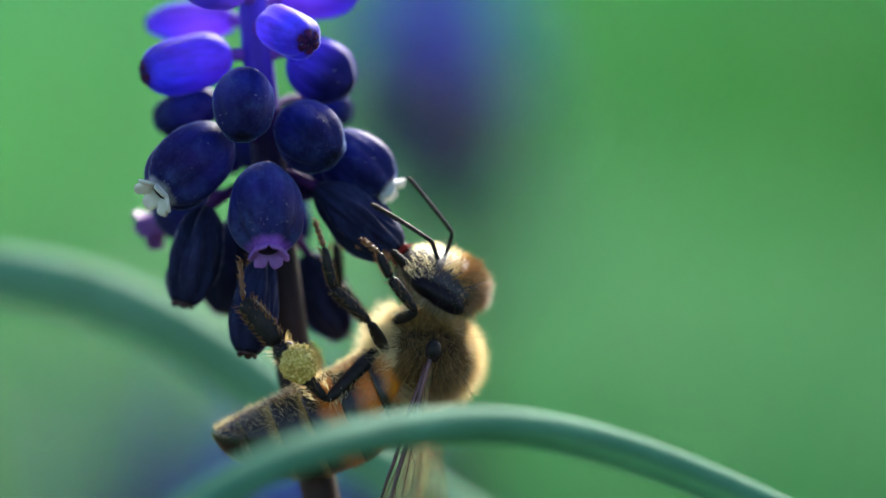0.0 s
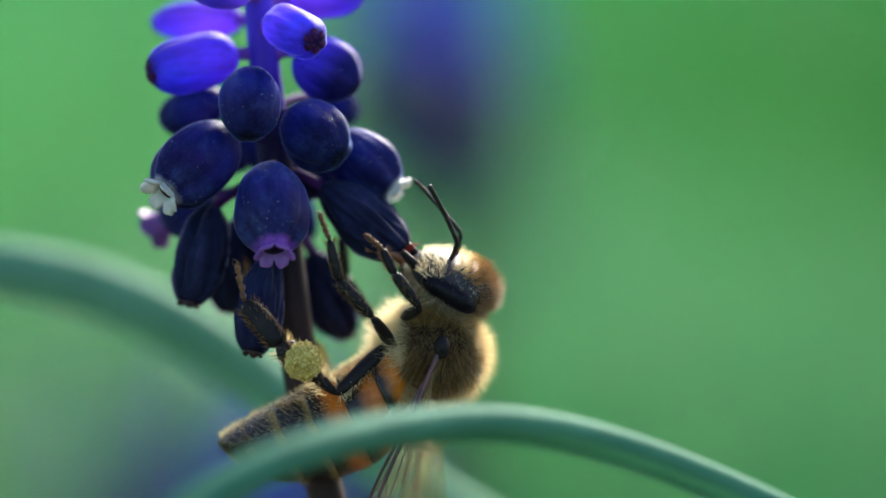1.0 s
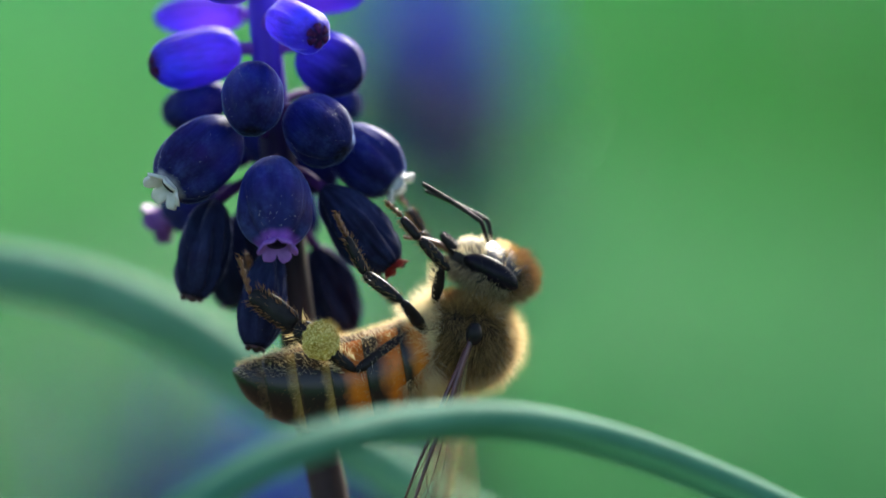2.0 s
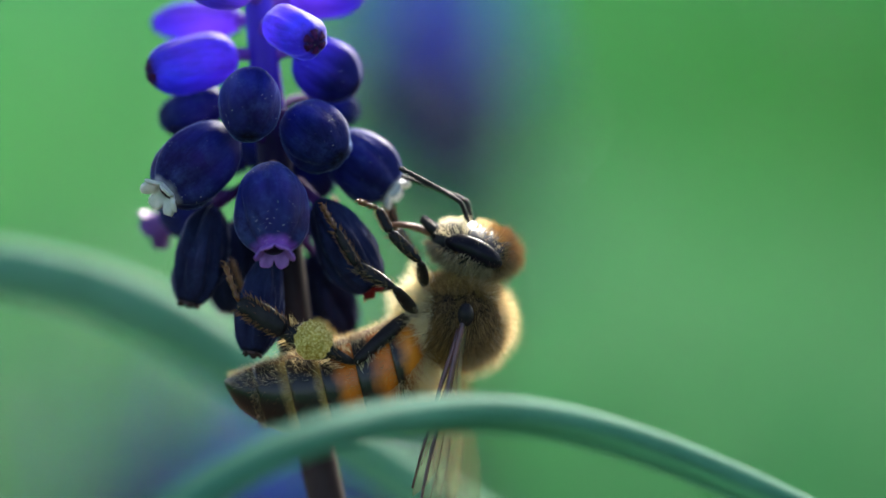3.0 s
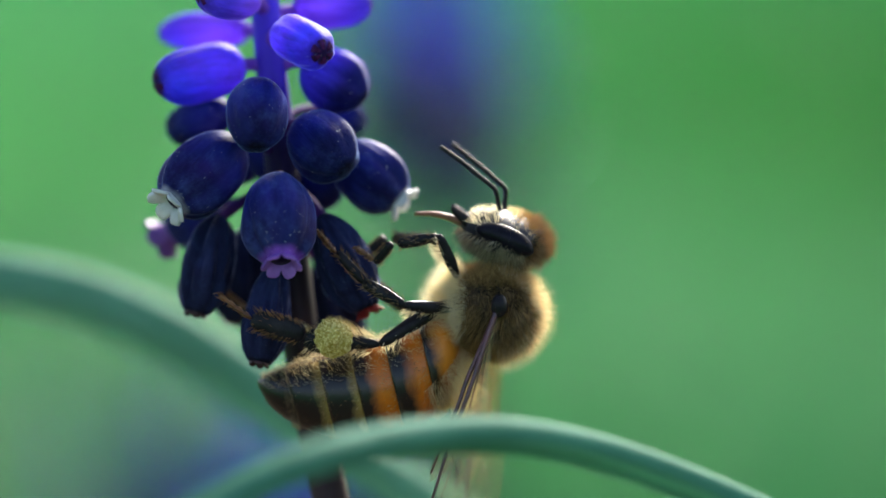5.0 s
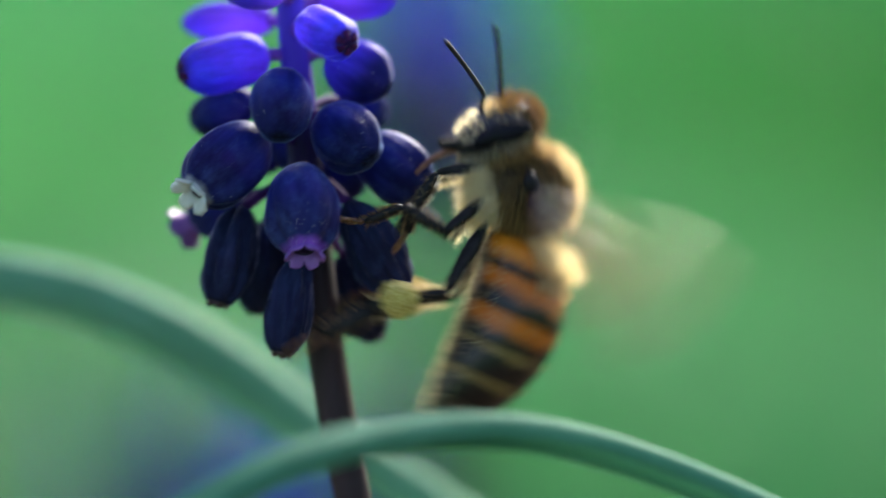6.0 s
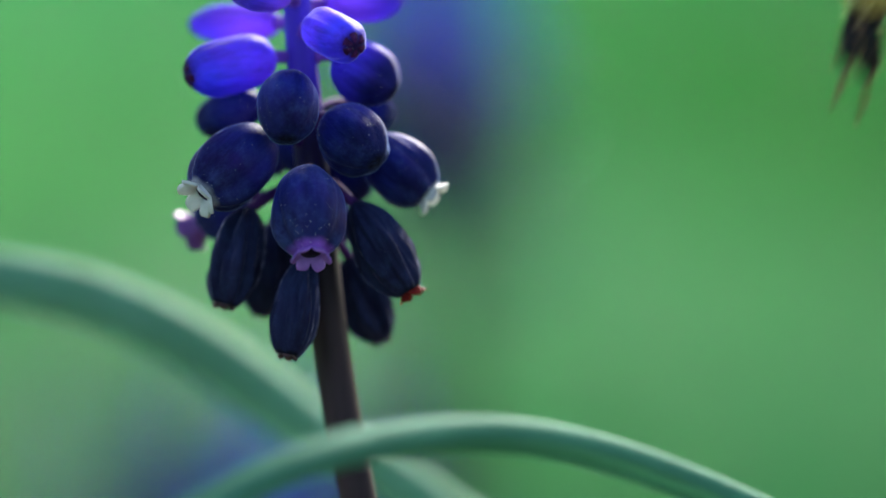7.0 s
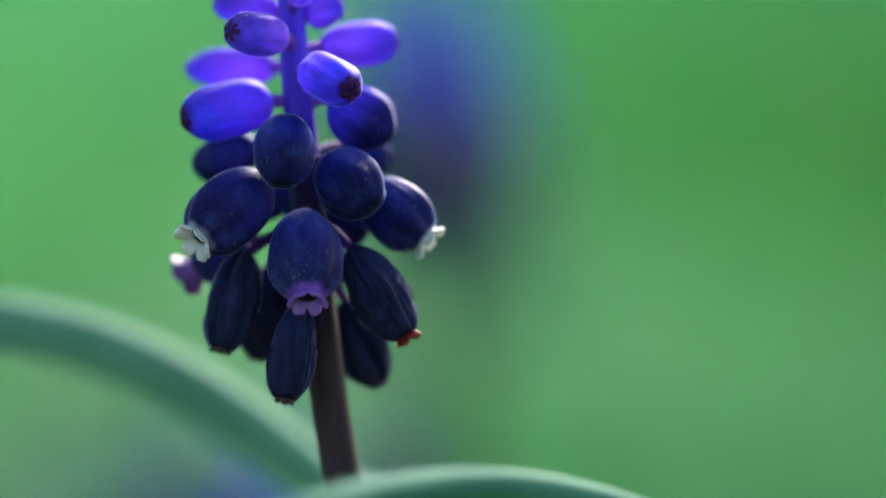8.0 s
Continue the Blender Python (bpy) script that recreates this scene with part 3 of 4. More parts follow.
    floret(555, 215, 515, 305, 100, 1.0, 1.6, "closed_dark", 43)
    floret(594, 95, 700, 165, 112, -0.4, -0.8, "closed", 47)
    # violet buds above
    floret(488, 100, 326, 132, 98, -0.4, -1.4, "violet", 53)
    floret(496, 40, 336, 44, 66, 2.0, 3.6, "pale", 59)
    floret(552, 44, 630, 82, 84, -2.2, -5.4, "violet", 61)
    floret(572, 6, 712, -8, 78, 1.0, 1.6, "pale", 67)
    floret(508, -10, 412, -26, 76, -1.8, -4.0, "pale", 71)
    floret(502, -58, 384, -72, 60, 1.0, 1.6, "pale", 73)
    floret(545, -48, 612, -78, 66, 0.2, 0.4, "pale", 79)
    floret(528, -80, 560, -118, 52, -1.8, -3.6, "pale", 83)
    floret(512, -110, 436, -138, 52, -0.6, -1.4, "pale", 89)
    floret(520, -120, 590, -156, 48, 0.6, 1.2, "pale", 97)
    floret(512, -160, 464, -196, 42, -0.8, -1.6, "pale", 101)
    floret(512, -180, 552, -220, 40, -0.4, -1.2, "pale", 103)
    floret(508, -220, 482, -262, 34, 0, 0.4, "pale", 107)
    floret(506, -250, 524, -296, 32, -0.4, -0.6, "pale", 109)
    tagged(plant, "blue grape hyacinth with dark lower florets and violet buds", "flower", "grape hyacinths")
    return plant, nodding


flower, tugged_floret = grape_hyacinth()


def far_flower(x, y, reach, lean, bright=True):
    """Another plant of the same kind further off, so that its spike's middle is seen at that place."""
    way = (RIGHT * ((x - 784) / 10550) + UP * ((441 - y) / 10550) + AWAY).normalized()
    mid = EYE + way * reach
    span = spot(*view_mm(535, 250)) - FOOT
    turn = pose(0, 0, 0, 0, 0, lean)
    base = mid - turn @ span
    plant = copy_thing(flower, Matrix.Translation((base.x, base.y, 0)) @ turn)
    for ch in plant.children:
        if ch.name.startswith("stalk"):
            ch.data = ch.data.copy()
            for v in ch.data.vertices:
                v.co.z = max(v.co.z, -base.z)
        elif ch.name.startswith("floret"):
            ch.data = ch.data.copy()
            ch.data.materials[0] = PETAL_SOFT if bright and ch.data.materials[0] in (PETAL_VIOLET, PETAL_PALE, PETAL_MID) else PETAL_SLATE
        ch.location.z += base.z
    return tagged(plant, "blue grape hyacinth standing further back in the grass" if bright else "fading slate-blue grape hyacinth further back in the grass")


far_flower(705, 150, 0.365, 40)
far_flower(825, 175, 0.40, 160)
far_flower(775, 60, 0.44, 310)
# dark plant added as a stand-in for leaves and shadow behind
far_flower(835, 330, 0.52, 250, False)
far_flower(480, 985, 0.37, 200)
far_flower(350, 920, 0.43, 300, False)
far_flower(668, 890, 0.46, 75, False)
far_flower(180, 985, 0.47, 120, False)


# ---- leaves ----
def leaf_blade(line, width, bulge, open_to, sweep=210, thick=0.32, label="", tissue=None):
    """A fleshy strap rolled into a channel: a thick arc swept along the line (mm places in the world), open towards open_to."""
    pts = smooth_line(line, 8)
    rings = []
    for i, p in enumerate(pts):
        s = i / (len(pts) - 1)
        d = (pts[min(i + 1, len(pts) - 1)] - pts[max(i - 1, 0)]).normalized()
        o = (open_to - d * open_to.dot(d)).normalized()
        side = d.cross(o)
        w = value_at(width, s) / 2 * MM
        ring = []
        n = 12
        for k in range(n + 1):
            a = radians(-sweep / 2 + sweep * k / n)
            ring.append(p - o * (w * bulge * math.cos(a)) + side * (w * math.sin(a)))
        for k in range(n, -1, -1):
            a = radians(-sweep / 2 + sweep * k / n)
            edge = 0.35 + 0.65 * math.cos(radians(80 * (2 * k / n - 1)))
            q = w - thick * MM * edge * min(1, w / (0.8 * MM))
            ring.append(p - o * (q * bulge * math.cos(a)) + side * (q * math.sin(a)))
        rings.append(ring)
    ob = new("leaf_blade")
    part("blade", loft(rings), tissue or LEAF, ob)
    crest = [(r[6] + (r[6] - r[19]).normalized() * 0.02 * MM) for r in rings]
    part("keel", tube(crest, lambda s: 0.11 * MM * (1 - 0.7 * s), 7), tissue or LEAF, ob, "rounded keel along the leaf's back")
    return tagged(ob, label, "leaf", "hyacinth leaves")


def arch_leaf():
    seen = [(200, 1080), (250, 1000), (310, 946), (375, 900), (470, 846), (560, 810), (680, 779), (800, 765), (920, 767), (1030, 786), (1140, 818), (1260, 864), (1370, 912), (1480, 968)]
    line = [spot(*view_mm(x, y + 3), value_at([(200, -23.5), (500, -20), (800, -14.5), (1100, -11), (1480, -9)], x)) for x, y in seen]
    first, last = line[0], line[-1]
    line = [Vector((first.x - 0.006, first.y, 0.0)), Vector((first.x - 0.005, first.y, first.z * 0.6))] + line
    line += [last + Vector((0.012, 0.0, -0.009)), last + Vector((0.022, 0, -0.022))]
    return leaf_blade(line, [(0, 2.3), (0.25, 1.95), (0.5, 1.6), (0.85, 1.42), (1, 0.2)], 0.95,
                      (-UP * 0.93 - AWAY * 0.36).normalized(), 240, 0.34, "arched blue-green strap leaf in front of the flower", LEAF_DIMMED)


def back_leaf():
    seen = [(-500, 470), (-250, 452), (-80, 474), (40, 494), (160, 522), (280, 572), (380, 630), (480, 700), (570, 768), (680, 832), (780, 900), (900, 1000)]
    line = [spot(*view_mm(x, y + 8), 18.5) for x, y in seen]
    last = line[-1]
    line = [line[0] + Vector((-0.012, 0.0, -0.004))] + line + [Vector((last.x + 0.004, last.y, last.z * 0.5)), Vector((last.x + 0.005, last.y, 0.0))]
    return leaf_blade(line, [(0, 0.3), (0.12, 1.5), (0.3, 2.5), (0.5, 2.5), (0.75, 2.1), (1, 2.2)], 0.95,
                      (-UP * 0.75 + AWAY * 0.65).normalized(), 225, 0.34, "long curved blue-green strap leaf behind the stalk")


arch = arch_leaf()
back_leaf()
# ---- the honey bee: x forward, y to its left, z to its back, origin in the thorax ----
ABDOMEN_H = [(0, 0.4), (0.02, 0.95), (0.07, 1.42), (0.18, 1.74), (0.34, 1.90), (0.55, 1.82), (0.75, 1.50), (0.9, 0.98), (0.97, 0.55), (1, 0.12)]
ABDOMEN_L = 7.6


def abdomen_point(s, a, grow=1.0):
    """On the abdomen: s from waist to tip, a round it (90 degrees is the back)."""
    h = value_at(ABDOMEN_H, s)
    z0 = 0.62 * (h - 1.75) - 0.05
    z0 -= 0.70 * max(0.0, 1 - s / 0.5) ** 2 - 0.25 * max(0.0, 1 - s / 0.08)
    w = h * 1.06 * grow
    return Vector((-s * ABDOMEN_L, w * math.cos(a), z0 + h * grow * math.sin(a) * (1.0 if math.sin(a) > 0 else 0.88))) * MM


def tergite(s0, s1, parent, shell, name="abdomen_ring", label=""):
    """One overlapping ring with a dull underside."""
    n, rings = 36, []
    cuts = 12
    for i in range(cuts + 1):
        k = i / cuts
        s = s0 + (min(1.0, s1 + 0.02) - s0) * k
        g = 1.0 + 0.035 * k - (0.05 if k == 0 and s0 > 0 else 0)
        rings.append([abdomen_point(s, 2 * math.pi * j / n, g) for j in range(n)])
    rings.append([abdomen_point(min(1.0, s1 + 0.02), 2 * math.pi * j / n, 0.985) for j in range(n)])

    return part(name, loft(rings, slot=lambda i, j: 1 if math.sin(2 * math.pi * (j + 0.5) / n) < -0.82 else 0), [shell, BELLY], parent, label)


def fold(pts, r0, r1, flat=1.0, sides=10, bulge=None):
    """A limb piece along x from 0, tapered, flattened across z."""
    rings = []
    m = 10
    for i in range(m + 1):
        s = i / m
        r = value_at([(0, r0)] + (bulge or []) + [(1, r1)], s)
        if i in (0, m):
            r *= 0.55
        rings.append([Vector((s * pts, r * flat * math.cos(a), r * math.sin(a))) * MM for a in (2 * math.pi * k / sides for k in range(sides))])
    return loft(rings)


def limb_hairs(long, r, n, seed, mat, parent, length=0.28, side=None):
    rng, out = random.Random(seed), []
    for _ in range(n):
        a, s = rng.uniform(0, 2 * math.pi), rng.uniform(0.08, 0.98)
        if side:
            a = side + rng.gauss(0, 0.5)
        nrm = Vector((0.5, math.cos(a), math.sin(a))).normalized()
        out.append((Vector((s * long, r * 0.85 * math.cos(a), r * 0.85 * math.sin(a))) * MM, nrm))
    return brush("hairs", out, length * MM, 0.009 * MM, mat, parent, Vector((0.4, 0, 0)), seed)


LEGS = {  # hip in the thorax's space, lengths of femur, tibia, basitarsus, tarsus in mm
    "hind": ((0.3, 1.0, -1.5), (3.15, 2.75, 2.0, 1.65)),
    "middle": ((0.0, 1.1, -1.35), (2.2, 1.8, 1.55, 1.15)),
    "front": ((1.15, 0.9, -1.2), (1.8, 1.55, 1.0, 0.9)),
}


def leg(bee, kind, seed):
    """Four jointed pieces, each keyed on its own: femur, tibia, basitarsus, tarsus."""
    (_, lens), made = LEGS[kind], []
    big = {"hind": 1.0, "middle": 0.85, "front": 0.78}[kind]
    fem = part("femur", fold(lens[0], 0.16 * big, 0.19 * big, 0.8, bulge=[(0.45, 0.29 * big)]), CHITIN, bee)
    limb_hairs(lens[0], 0.25 * big, 90, seed, HAIR_PALE, fem, 0.32, -1.57)
    if kind == "hind":
        tib = part("tibia", fold(lens[1], 0.15, 0.40, 0.45, bulge=[(0.3, 0.24), (0.85, 0.46)]), CHITIN, bee)
    else:
        tib = part("tibia", fold(lens[1], 0.17 * big, 0.26 * big, 0.7, bulge=[(0.55, 0.30 * big)]), CHITIN, bee)
    limb_hairs(lens[1], 0.28 * big, 130, seed + 1, HAIR_DARK, tib, 0.24)
    if kind == "hind":
        for edge in (1.57, -1.57):
            limb_hairs(lens[1], 0.40, 90, seed + 5, HAIR_GOLD, tib, 0.36, edge)
    wide = 0.48 if kind == "hind" else 0.2
    bas = part("basitarsus", fold(lens[2], wide * 0.85, wide * 0.7, 0.4 if kind == "hind" else 0.8, bulge=[(0.5, wide)]), CHITIN, bee)
    for edge in (1.57, -1.57):
        limb_hairs(lens[2], wide * 0.95, 130 if kind == "hind" else 65, seed + 2, HAIR_BROWN, bas, 0.2, edge)
    step = lens[3] / 5
    tar = loft([[Vector((step * (k + s), r * math.cos(a), r * math.sin(a))) * MM for a in (2 * math.pi * q / 8 for q in range(8))]
                for k in range(4) for s, r in ((0.02, 0.055), (0.5, 0.085), (0.9, 0.115))] + [[Vector((step * 4.3, 0.05 * math.cos(a), 0.05 * math.sin(a))) * MM for a in (2 * math.pi * q / 8 for q in range(8))]])
    for side in (-1, 1):
        tube([Vector((4.2 * step, 0, 0)) * MM, Vector((4.7 * step, 0.1 * side, 0.03)) * MM, Vector((5 * step, 0.14 * side, -0.1)) * MM], lambda s: (0.05 - 0.04 * s) * MM, 6, tar)
    tars = part("tarsus", tar, CHITIN_BROWN, bee, "brown jointed foot with claws")
    limb_hairs(lens[3] * 0.9, 0.1, 110, seed + 3, HAIR_BROWN, tars, 0.13)
    return [fem, tib, bas, tars]


def pollen_load(tib):
    """The lump of pollen packed on the outside of the hind shin."""
    rng = random.Random(4)

    def lump(p):
        q = p.normalized()
        return p * (1 + 0.20 * noise.noise(q * 1.7) + 0.12 * noise.noise(q * 4.5)) * MM
    ball = part("pollen_load", egg(0.66, 0.56, 0.65, u=36, v=26, warp=lump), POLLEN, tib, "lumpy yellow pollen ball")
    ball.location = Vector((1.72, 0.28, 0.12)) * MM
    verts, faces = [], []
    for p, nrm in on_egg(1500, 0.665, 0.565, 0.655, 8):
        q = lump(p) * 1.0
        r = rng.uniform(0.02, 0.06) * MM
        k = len(verts)
        verts += [q + Vector(o) * r for o in ((1, 0, 0), (-1, 0, 0), (0, 1, 0), (0, -1, 0), (0, 0, 1), (0, 0, -1))]
        faces += [(k + a, k + b, k + c) for a, b, c in ((0, 2, 4), (2, 1, 4), (1, 3, 4), (3, 0, 4), (2, 0, 5), (1, 2, 5), (3, 1, 5), (0, 3, 5))]
    me = bpy.data.meshes.new("pollen_dust")
    me.from_pydata(verts, [], faces)
    me.materials.append(POLLEN_GRAIN)
    g = new("pollen_dust", me)
    g.parent, g.location = tib, ball.location
    tagged(g, kind="stuff")


def wing_outline(long, wide, hind):
    """Half outlines above and below the wing's axis, along x."""
    lead = [(0, 0.02), (0.15, 0.10), (0.5, 0.17), (0.85, 0.16), (0.96, 0.08), (1, 0.0)]
    trail = [(0, 0.03), (0.12, 0.16), (0.4, 0.52), (0.7, 0.80), (0.9, 0.62), (0.98, 0.25), (1, 0.0)]
    if hind:
        trail = [(0, 0.03), (0.1, 0.3), (0.4, 0.72), (0.65, 0.78), (0.9, 0.5), (1, 0.0)]
    n, pts = 22, []
    for i in range(n + 1):
        s = i / n
        pts.append((s * long, value_at(lead, s) * wide, -value_at(trail, s) * wide))
    return pts


def wing(bee, long, wide, hind, name):
    """Along x from its root, z towards the leading edge, a thin rippled membrane on dark veins."""
    pts = wing_outline(long, wide, hind)
    rows = []
    m = 8
    for x, a, b in pts:
        row = []
        for k in range(m + 1):
            z = a + (b - a) * k / m
            row.append(Vector((x, 0.10 * math.sin(z * 2.6) * math.sin(x * 0.5) + 0.03 * math.sin(x * 2.1), z)) * MM)
        rows.append(row)
    bm = bmesh.new()
    t = Vector((0, 0.008, 0)) * MM
    top = [[bm.verts.new(p + t) for p in r] for r in rows]
    low = [[bm.verts.new(p - t) for p in r] for r in rows]
    last = len(rows) - 1
    for i in range(last):
        for k in range(m):
            bm.faces.new((top[i][k], top[i][k + 1], top[i + 1][k + 1], top[i + 1][k]))
            bm.faces.new((low[i][k + 1], low[i][k], low[i + 1][k], low[i + 1][k + 1]))
        for k in (0, m):
            bm.faces.new((top[i][k], top[i + 1][k], low[i + 1][k], low[i][k]))
    w = part(name, bm, WING, bee, "translucent amber wing with brown veins")

    def at(x, f):
        i = min(last, max(0, round(x / long * last)))
        return rows[i][round(f * m)]
    tree = [([(s, 0.0) for s in (0, 0.15, 0.35, 0.55, 0.75, 0.95)], 0.11), ([(0, 0.3), (0.2, 0.35), (0.4, 0.38), (0.6, 0.33), (0.8, 0.25)], 0.032),
            ([(0.05, 0.5), (0.2, 0.65), (0.35, 0.75), (0.5, 0.85)], 0.024), ([(0.4, 0.38), (0.46, 0.6), (0.5, 0.85)], 0.017),
            ([(0.55, 0.0), (0.62, 0.3), (0.7, 0.55), (0.82, 0.7)], 0.017), ([(0.25, 0.36), (0.3, 0.55), (0.33, 0.74)], 0.017), ([(0.46, 0.6), (0.6, 0.62), (0.72, 0.56)], 0.016)]
    if hind:
        tree = tree[:4]
    for path, r in tree:
        line = smooth_line([at(s * long, f) for s, f in path], 4)
        part("vein", tube(line, lambda s, r=r: r * (1 - 0.6 * s) * MM, 6), VEIN, w)
    return w


def honey_bee():
    bee = new("honey_bee")

    # thorax
    def body(p):
        p = p.copy()
        if p.x < 0:
            p.z -= 0.12 * (p.x / 1.7) ** 2
        return p * MM
    thorax = part("thorax", egg(1.52, 1.66, 1.74, u=32, v=22, warp=body), CHITIN, bee, "dark thorax under tan fur")
    r = (1.52 * MM, 1.66 * MM, 1.74 * MM)
    brush("fur", on_egg(6500, *r, 21, lambda p: p.z > -0.7 * MM and abs(p.y) < 1.0 * MM), 0.42 * MM, 0.0065 * MM, HAIR_TAN, thorax, Vector((-0.75, 0, -0.3)), 31)
    brush("chest_fur", on_egg(4200, *r, 22, lambda p: p.z < -0.80 * MM and p.x > -0.9 * MM), 0.88 * MM, 0.0065 * MM, HAIR_PALE, thorax, Vector((0, 0, -0.25)), 32)
    brush("back_down", on_egg(3300, *r, 25, lambda p: p.z > 0.3 * MM and abs(p.y) < 0.95 * MM), 0.72 * MM, 0.006 * MM, HAIR_GOLD, thorax, Vector((-0.5, 0, 0.1)), 35)
    brush("rear_down", on_egg(1600, *r, 26, lambda p: p.x < -0.9 * MM), 0.40 * MM, 0.0065 * MM, HAIR_TAN, thorax, Vector((-0.35, 0, 0.25)), 36)
    brush("collar_fur", on_egg(2200, *r, 23, lambda p: p.x > 0.85 * MM), 0.50 * MM, 0.0065 * MM, HAIR_TAN, thorax, Vector((0.25, 0, 0.1)), 33)
    brush("dark_fur", on_egg(9000, *r, 24, lambda p: abs(p.y) > 0.7 * MM and p.z > -1.0 * MM), 0.46 * MM, 0.0075 * MM, HAIR_DARK, thorax, Vector((-0.8, 0, -0.2)), 34, clump=1.15)
    brush("side_fur", on_egg(2900, *r, 27, lambda p: abs(p.y) > 0.7 * MM and p.z > -1.0 * MM), 0.64 * MM, 0.0075 * MM, HAIR_TAN, thorax, Vector((-0.8, 0, -0.2)), 37, clump=1.15)
    for sgn in (1, -1):
        knob = part("wing_base", egg(0.44, 0.30, 0.30, u=16, v=12, warp=lambda p: p * MM), CHITIN, thorax)
        knob.location = Vector((0.20, 1.98 * sgn, 0.34)) * MM

    # head
    def skull(p):
        k = 1 - 0.30 * max(0, -p.z / 1.55) ** 1.4
        p = Vector((p.x * (k if p.x > 0 else 1) + 0.14 * max(0, -p.z), p.y * (1 - 0.42 * max(0, -p.z / 1.55) ** 1.3), p.z))
        if p.x < 0:
            p.x *= 0.8
        return p * MM
    head = part("head", egg(0.95, 1.72, 1.66, u=32, v=20, warp=skull), SKULL, bee, "dark head with pale facial fur")
    hr = (0.90 * MM, 1.7 * MM, 1.55 * MM)
    brush("crown_fur", on_egg(1700, *hr, 41, lambda p: p.z > (0.75 if abs(p.y) < 0.8 * MM else 1.1) * MM), 0.5 * MM, 0.0095 * MM, HAIR_CROWN, head, Vector((-0.1, 0, 0.3)), 43)
    brush("face_fur", on_egg(480, *hr, 42, lambda p: p.x > 0.25 * MM and abs(p.y) < 1.35 * MM and -1.25 * MM < p.z < -0.25 * MM), 0.26 * MM, 0.0065 * MM, HAIR_PALE, head, Vector((0.2, 0, -0.3)), 44)
    brush("brow_fur", on_egg(420, *hr, 47, lambda p: p.x > 0.35 * MM and abs(p.y) < 0.95 * MM and -0.1 * MM < p.z < 0.45 * MM), 0.30 * MM, 0.007 * MM, HAIR_GOLD, head, Vector((0.1, 0, 0.35)), 48)
    brush("forelock", on_egg(700, *hr, 51, lambda p: p.x > 0.1 * MM and abs(p.y) < 1.1 * MM and 0.35 * MM < p.z < 1.1 * MM), 0.34 * MM, 0.007 * MM, HAIR_TAN, head, Vector((0.0, 0, 0.3)), 52)
    brush("temple_fur", on_egg(500, *hr, 49, lambda p: abs(p.y) > 0.7 * MM and 1.0 * MM < p.z < 1.35 * MM and p.x < 0.3 * MM), 0.2 * MM, 0.010 * MM, HAIR_DARK, head, Vector((-0.2, 0, 0.3)), 50)
    brush("cheek_fur", on_egg(1700, *hr, 45, lambda p: p.x < -0.1 * MM and p.z < 0.9 * MM), 0.36 * MM, 0.010 * MM, HAIR_GREY, head, Vector((-0.3, 0, -0.1)), 46)
    for sgn in (1, -1):
        e = part("eye", egg(0.47, 0.50, 1.16, u=28, v=18, warp=lambda p: Vector((p.x - 0.10 * (p.z / 1.2) ** 2, p.y, p.z)) * MM), EYE_SKIN, head, "glossy black compound eye")
        e.matrix_basis = pose(0.06 * MM, 1.29 * sgn * MM, 0.10 * MM, -9 * sgn, -9, 0)
        brush("eye_rim_fur", on_egg(90, 0.60 * MM, 0.34 * MM, 1.28 * MM, 55 + sgn, lambda p: abs(p.x) > 0.30 * MM), 0.20 * MM, 0.006 * MM, HAIR_GOLD, e, Vector((0, 0.5 * sgn, 0)), 56)
        brush("eye_down", on_egg(260, 0.46 * MM, 0.49 * MM, 1.14 * MM, 57 + sgn), 0.07 * MM, 0.004 * MM, HAIR_GREY, e, Vector((0, 0, 0)), 58)
        jaw = part("mandible", fold(0.95, 0.24, 0.12, 0.6), CHITIN, head)
        jaw.matrix_basis = pose(0.15 * MM, 0.45 * sgn * MM, -1.25 * MM, 0, 62, 0)
    tongue = part("proboscis", tube(smooth_line([Vector((0.1, 0, -1.4)) * MM, Vector((0.18, 0, -2.0)) * MM, Vector((0.16, 0, -2.7)) * MM, Vector((0.0, 0, -3.35)) * MM], 4),
                                    lambda s: (0.17 - 0.10 * s) * MM, 8), TONGUE, head, "reddish-brown tongue")
    antennae = []
    for sgn in (1, -1):
        crook = radians(40 if sgn > 0 else 52)      # the elbow of the near and of the far one
        knee = Vector((0.92 * math.cos(crook), 0, 0.92 * math.sin(crook)))
        line = smooth_line([Vector(p) * MM for p in (knee * 0, knee * 0.4, knee * 0.86, knee + Vector((0.03, 0, -0.01)))], 4)
        line += [(knee + Vector((0.10 + 0.068 * k, 0.0, 0.005 - 0.0001 * k * k))) * MM for k in range(38)]
        count = len(line) - 1
        bm = tube(line, lambda s: (0.085 if s < 13 / count else 0.092 - 0.016 * (round(s * count) % 4 == 1)) * MM, 8)
        antennae.append(part("antenna", bm, HORN, head, "black elbowed antenna"))

    # abdomen
    belly = part("abdomen", loft([[abdomen_point(s, 2 * math.pi * j / 24, 0.94) for j in range(24)] for s in (0, 0.03, 0.1, 0.2, 0.35, 0.5, 0.65, 0.8, 0.9, 0.96, 1.0)]), BELLY, bee, "banded orange and black abdomen")
    rings = [(0.0, 0.16, RING_FRONT, "front ring, orange and black"), (0.16, 0.34, RING_ORANGE, "orange ring with a black edge"),
             (0.34, 0.51, RING_ORANGE, "orange ring with a black rear edge"), (0.51, 0.67, RING_TAN, "black ring with a tan band"),
             (0.67, 0.83, RING_TAN, "black ring with a tan band"), (0.83, 1.0, RING_TIP, "black tip ring")]
